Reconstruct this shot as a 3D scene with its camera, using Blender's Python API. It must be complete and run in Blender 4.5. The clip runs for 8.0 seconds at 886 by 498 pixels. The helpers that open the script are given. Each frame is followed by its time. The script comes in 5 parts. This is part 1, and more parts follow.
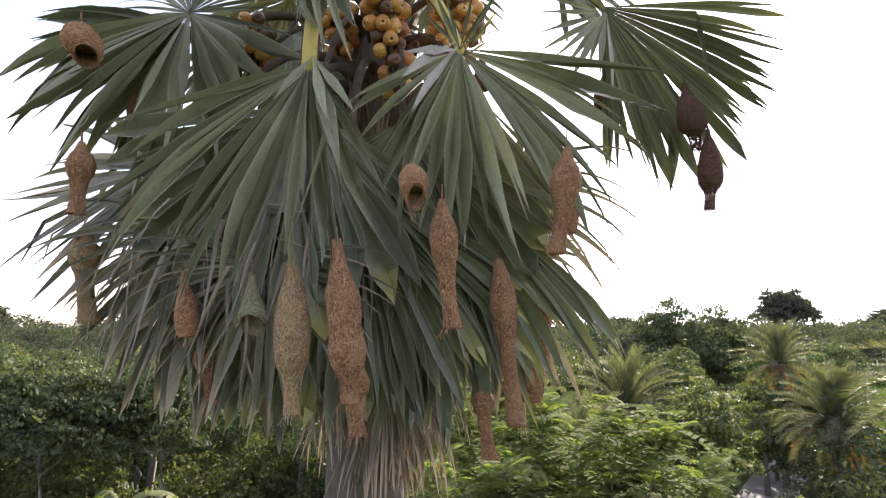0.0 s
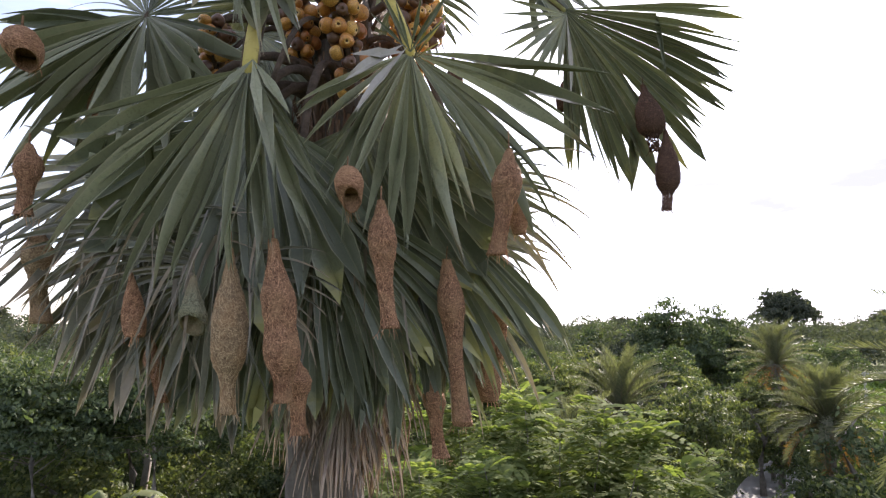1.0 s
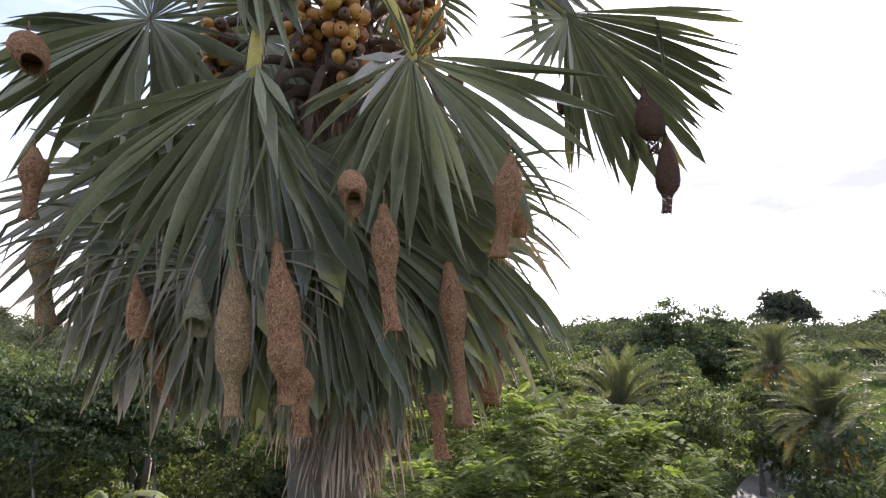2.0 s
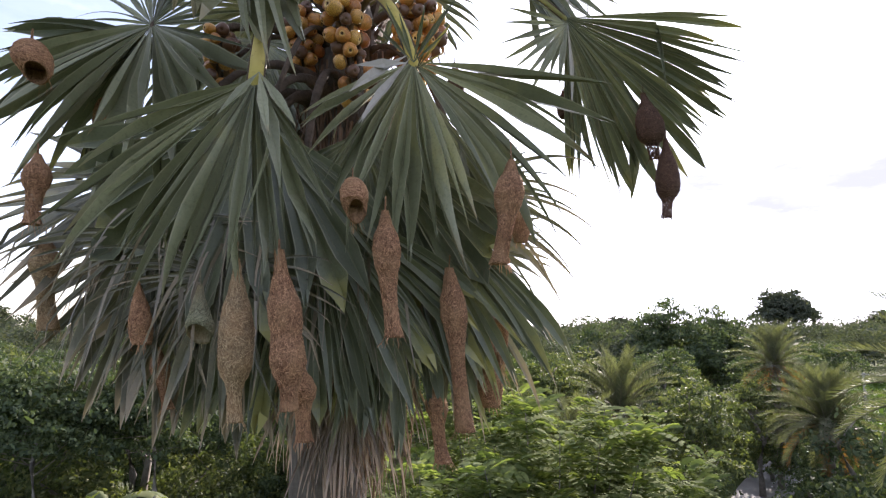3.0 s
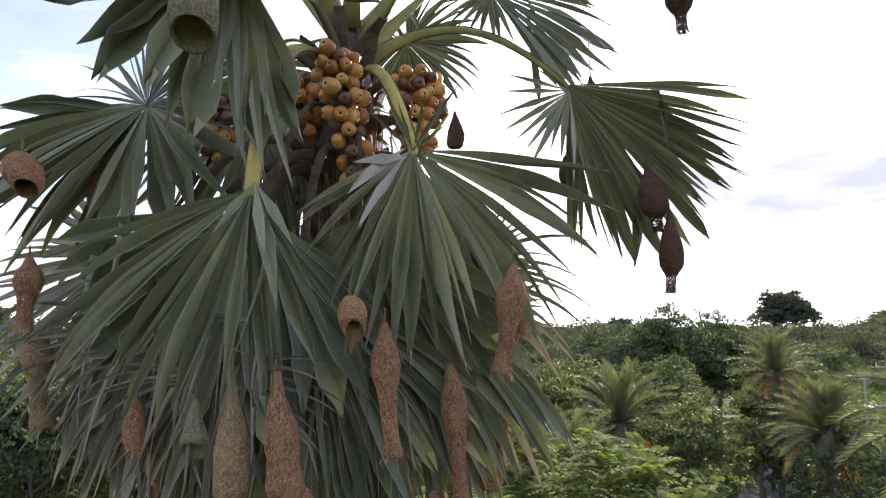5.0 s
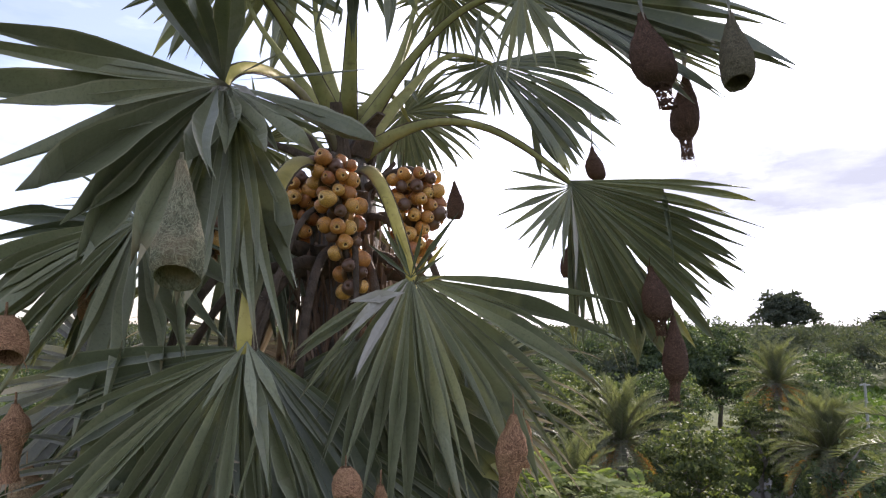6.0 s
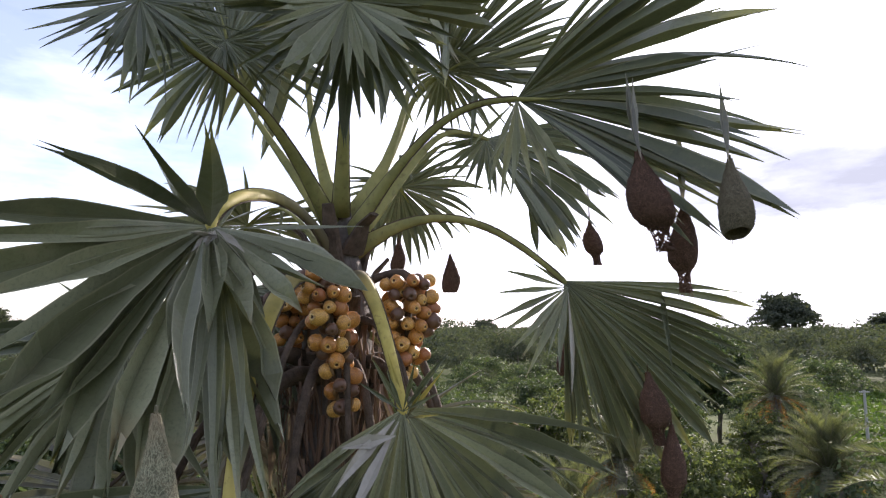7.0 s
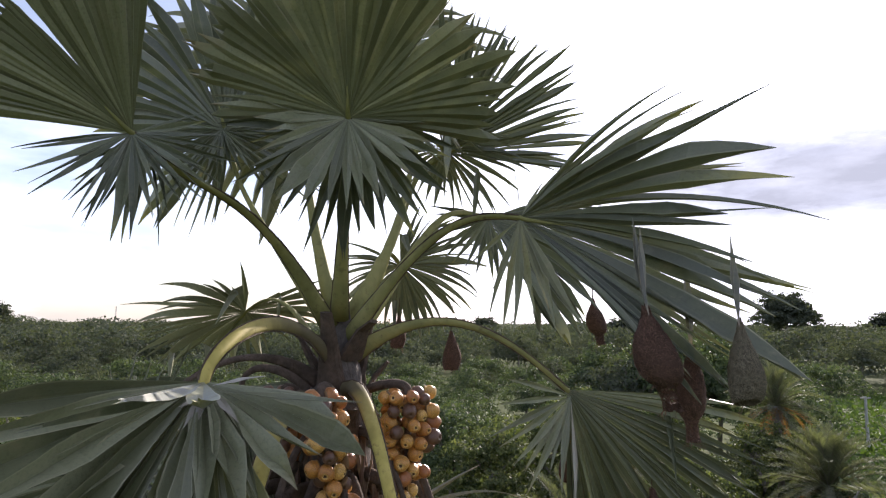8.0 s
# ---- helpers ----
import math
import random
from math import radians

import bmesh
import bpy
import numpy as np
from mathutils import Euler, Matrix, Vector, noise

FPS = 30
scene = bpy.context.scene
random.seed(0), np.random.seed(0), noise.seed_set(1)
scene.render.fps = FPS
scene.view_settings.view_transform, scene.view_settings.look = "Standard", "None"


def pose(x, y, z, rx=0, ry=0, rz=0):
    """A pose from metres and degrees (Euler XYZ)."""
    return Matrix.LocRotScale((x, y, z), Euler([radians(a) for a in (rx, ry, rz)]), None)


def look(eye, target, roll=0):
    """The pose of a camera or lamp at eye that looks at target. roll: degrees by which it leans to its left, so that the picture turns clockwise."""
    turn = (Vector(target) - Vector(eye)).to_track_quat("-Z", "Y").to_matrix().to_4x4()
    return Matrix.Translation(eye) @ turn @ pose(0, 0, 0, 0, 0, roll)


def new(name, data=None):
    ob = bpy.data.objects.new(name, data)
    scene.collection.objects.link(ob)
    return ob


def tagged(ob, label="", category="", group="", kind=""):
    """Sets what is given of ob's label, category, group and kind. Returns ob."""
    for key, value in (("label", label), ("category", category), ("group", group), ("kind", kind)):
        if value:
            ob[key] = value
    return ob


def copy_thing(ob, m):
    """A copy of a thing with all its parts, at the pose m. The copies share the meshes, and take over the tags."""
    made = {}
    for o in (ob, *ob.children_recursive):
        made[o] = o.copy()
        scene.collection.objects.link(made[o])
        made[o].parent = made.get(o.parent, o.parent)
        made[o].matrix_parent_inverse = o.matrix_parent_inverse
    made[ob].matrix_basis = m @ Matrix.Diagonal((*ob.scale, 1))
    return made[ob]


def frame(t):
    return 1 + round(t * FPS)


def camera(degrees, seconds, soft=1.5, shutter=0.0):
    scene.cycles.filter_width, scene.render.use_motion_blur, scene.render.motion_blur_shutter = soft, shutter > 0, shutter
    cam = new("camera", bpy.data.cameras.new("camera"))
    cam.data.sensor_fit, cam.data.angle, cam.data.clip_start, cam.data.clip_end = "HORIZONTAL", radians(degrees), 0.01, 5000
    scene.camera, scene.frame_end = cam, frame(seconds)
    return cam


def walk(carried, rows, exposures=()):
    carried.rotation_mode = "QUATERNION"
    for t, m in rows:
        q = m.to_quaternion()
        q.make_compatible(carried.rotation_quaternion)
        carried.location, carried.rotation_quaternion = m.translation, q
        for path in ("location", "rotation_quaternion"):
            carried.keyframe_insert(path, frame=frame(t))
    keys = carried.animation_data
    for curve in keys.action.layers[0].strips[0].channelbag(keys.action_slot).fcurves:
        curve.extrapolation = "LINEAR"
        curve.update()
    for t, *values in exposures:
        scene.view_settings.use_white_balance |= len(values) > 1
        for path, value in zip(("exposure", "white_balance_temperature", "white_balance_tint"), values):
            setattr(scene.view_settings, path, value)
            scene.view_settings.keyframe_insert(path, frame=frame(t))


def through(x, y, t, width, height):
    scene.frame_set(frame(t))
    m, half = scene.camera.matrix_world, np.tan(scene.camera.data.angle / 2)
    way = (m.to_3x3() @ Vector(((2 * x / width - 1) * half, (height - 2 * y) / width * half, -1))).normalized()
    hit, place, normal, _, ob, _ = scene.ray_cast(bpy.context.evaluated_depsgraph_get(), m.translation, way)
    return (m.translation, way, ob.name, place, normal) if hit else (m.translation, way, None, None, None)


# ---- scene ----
cam = camera(70.0, 8.0, soft=1.25)
METRES, EYE, TILT, LEAN, TURN = 2.9, 9.0, 7.1, 0.0, 0.0
ROWS = [
    (0.0, 0.0000, 0.0000, 0.0000, 0.00, -0.00, -0.00),
    (0.5, 0.0745, -0.0039, -0.0007, 0.05, -0.00, 0.03),
    (1.0, 0.0925, -0.0100, 0.0010, 0.07, 0.01, 0.01),
    (1.5, 0.0912, -0.0149, 0.0030, 0.07, 0.01, 0.01),
    (3.0, 0.0868, -0.0238, 0.0159, 0.03, 0.01, -0.04),
    (3.5, 0.0866, -0.0245, 0.0225, 0.05, -0.02, -0.05),
    (4.0, 0.0869, -0.0238, 0.0345, 0.07, -0.04, -0.06),
    (4.5, 0.0862, -0.0157, 0.0891, 0.03, -0.03, -0.01),
    (6.0, 0.0894, 0.0286, 0.4192, 0.07, -0.22, -0.01),
    (6.5, 0.0974, 0.0402, 0.5263, 0.10, -0.28, -0.05),
    (7.0, 0.1012, 0.0553, 0.6511, 0.02, -0.24, 0.02),
    (7.5, 0.1013, 0.0678, 0.7633, 0.07, -0.36, -0.08),
    (8.0, 0.1015, 0.0884, 0.9003, 0.14, -0.64, -0.28),
]
walk(cam, [(t, pose(0, 0, EYE, TILT, LEAN, TURN) @ pose(METRES * x, METRES * y, METRES * z, 90 + pitch, roll, yaw)) for t, x, y, z, yaw, pitch, roll in ROWS], [(0.0, 1.98, 6350, 21), (0.5, 1.95, 6300, 21), (1.0, 1.74, 6200, 21), (1.5, 1.69, 6150, 21), (4.0, 1.66, 6100, 21), (6.5, 1.40, 6050, 21), (7.5, 1.30, 6020, 21), (8.0, 1.16, 6000, 21)])

# ---------------------------------------------------------------- light
SUN_AZ, SUN_EL = radians(25.0), radians(22.9)
sun_dir = Vector((math.sin(SUN_AZ) * math.cos(SUN_EL), math.cos(SUN_AZ) * math.cos(SUN_EL), math.sin(SUN_EL)))
sun = new("sun", bpy.data.lights.new("sun", "SUN"))
sun.data.energy, sun.data.angle, sun.data.color = 5.0, radians(0.6), (1.0, 0.9, 0.74)
sun.matrix_world = look(sun_dir * 100, (0, 0, 0))

world = bpy.data.worlds.new("sky")
scene.world = world
world.use_nodes = True
wt = world.node_tree
for nd in list(wt.nodes):
    wt.nodes.remove(nd)


def wnode(kind, **values):
    nd = wt.nodes.new(kind)
    for k, v in values.items():
        nd.inputs[k].default_value = v
    return nd


sky = wt.nodes.new("ShaderNodeTexSky")
sky.sky_type, sky.sun_disc = "NISHITA", False
sky.sun_elevation, sky.sun_rotation = SUN_EL, SUN_AZ
sky.air_density, sky.dust_density, sky.altitude = 1.0, 0.9, 10
back = wnode("ShaderNodeBackground", Strength=0.15)
w_out = wt.nodes.new("ShaderNodeOutputWorld")
coord = wt.nodes.new("ShaderNodeTexCoord")
stretch = wt.nodes.new("ShaderNodeMapping")
stretch.inputs["Scale"].default_value = (1.0, 1.0, 3.4)
stretch.inputs["Location"].default_value = (0.35, 0.2, 0.1)
cloud = wnode("ShaderNodeTexNoise", Scale=2.6, Detail=7.0, Roughness=0.55)
ramp = wt.nodes.new("ShaderNodeValToRGB")
ramp.color_ramp.elements[0].position, ramp.color_ramp.elements[0].color = 0.42, (0.11, 0.11, 0.11, 1)
ramp.color_ramp.elements[1].position, ramp.color_ramp.elements[1].color = 0.76, (0.5, 0.5, 0.5, 1)
veil = wt.nodes.new("ShaderNodeMix")
veil.data_type = "RGBA"
shade = wnode("ShaderNodeTexNoise", Scale=3.7, Detail=6.0, Roughness=0.55)
tint = wt.nodes.new("ShaderNodeValToRGB")
tint.color_ramp.elements[0].position, tint.color_ramp.elements[0].color = 0.40, (0.52, 0.56, 0.65, 1)
tint.color_ramp.elements[1].position, tint.color_ramp.elements[1].color = 0.56, (0.80, 0.81, 0.83, 1)
bright = wt.nodes.new("ShaderNodeVectorMath")
bright.operation = "SCALE"
bright.inputs["Scale"].default_value = 11.0
wt.links.new(stretch.outputs["Vector"], shade.inputs["Vector"])
wt.links.new(shade.outputs["Fac"], tint.inputs["Fac"])
wt.links.new(tint.outputs["Color"], bright.inputs[0])
wt.links.new(bright.outputs["Vector"], veil.inputs["B"])
wt.links.new(coord.outputs["Generated"], stretch.inputs["Vector"])
wt.links.new(stretch.outputs["Vector"], cloud.inputs["Vector"])
wt.links.new(cloud.outputs["Fac"], ramp.inputs["Fac"])
split_dir = wt.nodes.new("ShaderNodeSeparateXYZ")
low = wt.nodes.new("ShaderNodeMapRange")
low.inputs["From Min"].default_value, low.inputs["From Max"].default_value = 0.02, 0.13
low.inputs["To Min"].default_value, low.inputs["To Max"].default_value = 0.15, 0.0
hazy = wt.nodes.new("ShaderNodeMath")
hazy.operation = "MAXIMUM"
wt.links.new(coord.outputs["Generated"], split_dir.inputs[0])
wt.links.new(split_dir.outputs["Z"], low.inputs["Value"])
wt.links.new(low.outputs["Result"], hazy.inputs[0])
wt.links.new(ramp.outputs["Color"], hazy.inputs[1])
# the bright veil that thickens towards the sun
to_sun = wt.nodes.new("ShaderNodeVectorMath")
to_sun.operation = "DOT_PRODUCT"
to_sun.inputs[1].default_value = sun_dir
glow = wt.nodes.new("ShaderNodeMapRange")
glow.interpolation_type = "SMOOTHSTEP"
glow.inputs["From Min"].default_value, glow.inputs["From Max"].default_value = 0.69, 0.96
glow.inputs["To Min"].default_value, glow.inputs["To Max"].default_value = 0.0, 0.95
veiled = wt.nodes.new("ShaderNodeMath")
veiled.operation = "MAXIMUM"
wt.links.new(coord.outputs["Generated"], to_sun.inputs[0])
wt.links.new(to_sun.outputs["Value"], glow.inputs["Value"])
wt.links.new(glow.outputs["Result"], veiled.inputs[0])
wt.links.new(hazy.outputs["Value"], veiled.inputs[1])
wt.links.new(veiled.outputs["Value"], veil.inputs["Factor"])
# the long grey cloud bank low beside the sun
bank_at = wt.nodes.new("ShaderNodeVectorMath")
bank_at.operation = "SUBTRACT"
bank_at.inputs[1].default_value = (0.53, 0.84, 0.195)
bank_form = wt.nodes.new("ShaderNodeVectorMath")
bank_form.operation = "MULTIPLY"
bank_form.inputs[1].default_value = (1.0, 1.0, 4.2)
bank_far = wt.nodes.new("ShaderNodeVectorMath")
bank_far.operation = "LENGTH"
bank_noise = wnode("ShaderNodeTexNoise", Scale=6.0, Detail=8.0, Roughness=0.62)
bank_gaps = wnode("ShaderNodeTexNoise", Scale=6.5, Detail=8.0, Roughness=0.6)
bank_open = wt.nodes.new("ShaderNodeMapRange")
bank_open.inputs["From Min"].default_value, bank_open.inputs["From Max"].default_value = 0.30, 0.58
bank_open.inputs["To Min"].default_value, bank_open.inputs["To Max"].default_value = 0.84, 1.0
bank_share = wt.nodes.new("ShaderNodeMath")
bank_share.operation = "MULTIPLY"
bank_edge = wt.nodes.new("ShaderNodeMath")
bank_edge.operation = "MULTIPLY_ADD"
bank_edge.inputs[1].default_value = 0.42
bank_range = wt.nodes.new("ShaderNodeMapRange")
bank_range.inputs["From Min"].default_value, bank_range.inputs["From Max"].default_value = 0.36, 0.74
bank_range.inputs["To Min"].default_value, bank_range.inputs["To Max"].default_value = 1.0, 0.0
bank = wt.nodes.new("ShaderNodeMix")
bank.data_type = "RGBA"
bank.inputs["B"].default_value = (1.88, 1.93, 2.10, 1)
wt.links.new(coord.outputs["Generated"], bank_at.inputs[0])
wt.links.new(bank_at.outputs["Vector"], bank_form.inputs[0])
wt.links.new(bank_form.outputs["Vector"], bank_far.inputs[0])
wt.links.new(stretch.outputs["Vector"], bank_noise.inputs["Vector"])
wt.links.new(bank_noise.outputs["Fac"], bank_edge.inputs[0])
wt.links.new(bank_far.outputs["Value"], bank_edge.inputs[2])
wt.links.new(bank_edge.outputs["Value"], bank_range.inputs["Value"])
wt.links.new(stretch.outputs["Vector"], bank_gaps.inputs["Vector"])
wt.links.new(bank_gaps.outputs["Fac"], bank_open.inputs["Value"])
wt.links.new(bank_range.outputs["Result"], bank_share.inputs[0])
wt.links.new(bank_open.outputs["Result"], bank_share.inputs[1])
wt.links.new(bank_share.outputs["Value"], bank.inputs["Factor"])
wt.links.new(veil.outputs["Result"], bank.inputs["A"])
thin = wt.nodes.new("ShaderNodeVectorMath")
thin.operation = "SCALE"
thin.inputs["Scale"].default_value = 0.42
wt.links.new(sky.outputs["Color"], thin.inputs[0])
wt.links.new(thin.outputs["Vector"], veil.inputs["A"])
wt.links.new(bank.outputs["Result"], back.inputs["Color"])
wt.links.new(back.outputs["Background"], w_out.inputs["Surface"])


# ---------------------------------------------------------------- materials
class Mat:
    """A small wrapper round a node material."""

    def __init__(self, name):
        self.m = bpy.data.materials.new(name)
        self.m.use_nodes = True
        self.t = self.m.node_tree
        self.bsdf = self.t.nodes["Principled BSDF"]
        self.out = self.t.nodes["Material Output"]

    def node(self, kind, **values):
        nd = self.t.nodes.new(kind)
        for k, v in values.items():
            nd.inputs[k].default_value = v
        return nd

    def link(self, a, b):
        self.t.links.new(a, b)

    def noise(self, scale, detail=4.0, rough=0.6, stretch=None, generated=False):
        tc = self.node("ShaderNodeTexCoord")
        src = tc.outputs["Generated" if generated else "Object"]
        if stretch:
            mp = self.node("ShaderNodeMapping")
            mp.inputs["Scale"].default_value = stretch
            self.link(src, mp.inputs["Vector"])
            src = mp.outputs["Vector"]
        nz = self.node("ShaderNodeTexNoise", Scale=scale, Detail=detail, Roughness=rough)
        self.link(src, nz.inputs["Vector"])
        return nz.outputs["Fac"]

    def ramp(self, fac, stops):
        rp = self.node("ShaderNodeValToRGB")
        el = rp.color_ramp.elements
        while len(el) < len(stops):
            el.new(0.5)
        for e, (p, c) in zip(el, stops):
            e.position, e.color = p, (*c, 1)
        self.link(fac, rp.inputs["Fac"])
        return rp.outputs["Color"]

    def mix(self, fac, a, b, blend="MIX"):
        mx = self.node("ShaderNodeMix")
        mx.data_type, mx.blend_type = "RGBA", blend
        for sock, v in (("Factor", fac), ("A", a), ("B", b)):
            if isinstance(v, (int, float)):
                mx.inputs[sock].default_value = v
            elif isinstance(v, tuple):
                mx.inputs[sock].default_value = (*v, 1)
            else:
                self.link(v, mx.inputs[sock])
        return mx.outputs["Result"]

    def math(self, op, a, b):
        nd = self.node("ShaderNodeMath")
        nd.operation = op
        for i, v in enumerate((a, b)):
            if isinstance(v, (int, float)):
                nd.inputs[i].default_value = v
            else:
                self.link(v, nd.inputs[i])
        return nd.outputs[0]

    def bump(self, height, strength=0.4, distance=0.01):
        bp = self.node("ShaderNodeBump", Strength=strength, Distance=distance)
        self.link(height, bp.inputs["Height"])
        self.link(bp.outputs["Normal"], self.bsdf.inputs["Normal"])

    def colour(self, c):
        if isinstance(c, tuple):
            self.bsdf.inputs["Base Color"].default_value = (*c, 1)
        else:
            self.link(c, self.bsdf.inputs["Base Color"])

    def rough(self, v, spec=0.5):
        self.bsdf.inputs["Specular IOR Level"].default_value = spec
        if isinstance(v, (int, float)):
            self.bsdf.inputs["Roughness"].default_value = v
        else:
            self.link(v, self.bsdf.inputs["Roughness"])

    def translucent(self, c, amount):
        """Light that shines through a leaf."""
        tr = self.node("ShaderNodeBsdfTranslucent")
        if isinstance(c, tuple):
            tr.inputs["Color"].default_value = (*c, 1)
        else:
            self.link(c, tr.inputs["Color"])
        ms = self.node("ShaderNodeMixShader", Fac=amount)
        self.link(self.bsdf.outputs[0], ms.inputs[1])
        self.link(tr.outputs[0], ms.inputs[2])
        self.link(ms.outputs[0], self.out.inputs["Surface"])


def fan_leaf_material(name, per_object, green, pale, dry, dry_from, through):
    """Palm blade: glaucous green with long fibres, a pale midrib and a dry tip."""
    k = Mat(name)
    uv = k.node("ShaderNodeUVMap")
    sep = k.node("ShaderNodeSeparateXYZ")
    k.link(uv.outputs["UV"], sep.inputs[0])
    across, along = sep.outputs["X"], sep.outputs["Y"]
    fibre = k.node("ShaderNodeTexNoise", Scale=1.0, Detail=3.0)
    mp = k.node("ShaderNodeMapping")
    mp.inputs["Scale"].default_value = (14.0, 1.2, 1.0)
    k.link(uv.outputs["UV"], mp.inputs["Vector"])
    k.link(mp.outputs["Vector"], fibre.inputs["Vector"])
    blotch = k.noise(9.0, 5.0, 0.65)
    if per_object:
        rnd = k.node("ShaderNodeObjectInfo").outputs["Random"]
    else:
        rnd = k.node("ShaderNodeNewGeometry").outputs["Random Per Island"]
    tone = k.math("ADD", k.math("MULTIPLY", rnd, 0.75), k.math("MULTIPLY", blotch, 0.3))
    base = k.ramp(tone, [(0.2, tuple(c * 0.62 for c in green)), (0.55, green), (0.85, pale)])
    base = k.mix(k.math("MULTIPLY", fibre.outputs["Fac"], 0.35), base, tuple(c * 1.7 for c in green))
    speck = k.noise(70.0, 3.0, 0.7)
    base = k.mix(k.ramp(speck, [(0.5, (0, 0, 0)), (0.72, (0.45, 0.45, 0.45))]), base, tuple(c * 0.45 for c in green))
    base = k.mix(k.ramp(blotch, [(0.56, (0, 0, 0)), (0.74, (0.4, 0.4, 0.4))]), base, (0.22, 0.19, 0.125))
    rib = k.math("LESS_THAN", k.math("ABSOLUTE", k.math("SUBTRACT", across, 0.5), 0.0), 0.045)
    base = k.mix(k.math("MULTIPLY", rib, 0.35), base, (0.20, 0.20, 0.12))
    # Pale line along both edges: the sunlit rim, put into the colour.
    margin = k.math("GREATER_THAN", k.math("ABSOLUTE", k.math("SUBTRACT", across, 0.5), 0.0), 0.455)
    base = k.mix(k.math("MULTIPLY", margin, 0.45), base, (0.33, 0.31, 0.21))
    tip = k.math("ADD", along, k.math("MULTIPLY", k.math("SUBTRACT", k.math("ADD", blotch, rnd), 1.0), 0.35))
    worn = k.node("ShaderNodeMapRange")
    worn.inputs["From Min"].default_value, worn.inputs["From Max"].default_value = dry_from, dry_from + 0.16
    k.link(tip, worn.inputs["Value"])
    base = k.mix(worn.outputs["Result"], base, dry)
    k.colour(base)
    k.rough(k.math("ADD", 0.27, k.math("MULTIPLY", blotch, 0.26)), 0.6)
    k.bump(fibre.outputs["Fac"], 0.35, 0.004)
    k.translucent(k.mix(1.0, base, (1.25, 1.4, 0.95), "MULTIPLY"), through)
    return k.m


GREEN = dict(green=(0.140, 0.146, 0.078), pale=(0.262, 0.264, 0.166), dry=(0.24, 0.20, 0.11), dry_from=0.95, through=0.03)
# Darker copy of GREEN: shade and backlight are put into this blade colour.
SHADE_GREEN = dict(green=(0.086, 0.096, 0.056), pale=(0.155, 0.165, 0.098), dry=(0.26, 0.24, 0.08), dry_from=0.93, through=0.035)
OLD = dict(green=(0.108, 0.102, 0.072), pale=(0.20, 0.178, 0.13), dry=(0.30, 0.235, 0.165), dry_from=0.74, through=0.06)
DEAD = dict(green=(0.15, 0.10, 0.078), pale=(0.30, 0.215, 0.17), dry=(0.42, 0.31, 0.25), dry_from=0.66, through=0.05)
BLADE = {}
for kind, spec in (("green", GREEN), ("shade_green", SHADE_GREEN), ("old", OLD), ("dead", DEAD)):
    for per in (True, False):
        BLADE[kind, per] = fan_leaf_material("palm_blade_%s_%s" % (kind, "piece" if per else "joined"), per, **spec)


def make_petiole(name, low, mid, high, green_base=None):
    k = Mat(name)
    n1, n2 = k.noise(4.0, 5.0), k.noise(30.0, 3.0, stretch=(1, 1, 0.15))
    c = k.ramp(n1, [(0.3, low), (0.55, mid), (0.75, high)])
    c = k.mix(k.math("MULTIPLY", n2, 0.4), c, tuple(0.5 * x for x in low))
    if green_base:
        uv = k.node("ShaderNodeUVMap")
        sep = k.node("ShaderNodeSeparateXYZ")
        k.link(uv.outputs["UV"], sep.inputs[0])
        along = k.math("ADD", sep.outputs["Y"], k.math("MULTIPLY", k.math("SUBTRACT", n1, 0.5), 0.3))
        c = k.mix(k.ramp(along, [(0.22, (1, 1, 1)), (0.55, (0, 0, 0))]), c, green_base)
    blemish = k.noise(22.0, 4.0, 0.7)
    c = k.mix(k.ramp(blemish, [(0.56, (0, 0, 0)), (0.7, (0.55, 0.55, 0.55))]), c, (0.09, 0.07, 0.035))
    k.colour(c)
    k.rough(0.68, 0.25)
    k.bump(n2, 0.3, 0.004)
    return k.m


def make_bark(name, dark, light, scale, bump):
    k = Mat(name)
    n1, n2 = k.noise(scale, 8.0, 0.7), k.noise(scale * 7, 4.0, 0.6, stretch=(1, 1, 0.3))
    c = k.ramp(n1, [(0.3, dark), (0.65, light)])
    c = k.mix(k.math("MULTIPLY", n2, 0.5), c, tuple(x * 0.45 for x in dark))
    k.colour(c)
    k.rough(0.9, 0.2)
    k.bump(n2, 0.7, bump)
    return k.m


def make_nest(name, dark, light, tail, strand):
    """The matted shell of a nest, or the single grass strands on it."""
    k = Mat(name)
    weave = k.noise(150.0, 4.0, 0.75, stretch=(1, 1, 0.6))
    patch = k.noise(7.0, 4.0)
    if strand:
        rnd = k.node("ShaderNodeNewGeometry").outputs["Random Per Island"]
        c = k.ramp(rnd, [(0.0, dark), (0.45, tuple(0.5 * (a + b) for a, b in zip(dark, light))), (1.0, light)])
    else:
        c = k.ramp(weave, [(0.35, tuple(0.55 * a for a in dark)), (0.7, tuple(0.62 * b for b in light))])
    c = k.mix(k.ramp(patch, [(0.42, (0, 0, 0)), (0.7, (0.6, 0.6, 0.6))]), c, tail)
    k.colour(c)
    k.rough(0.85, 0.2)
    k.bump(weave, 0.9, 0.006)
    k.translucent(c, 0.12)
    return k.m


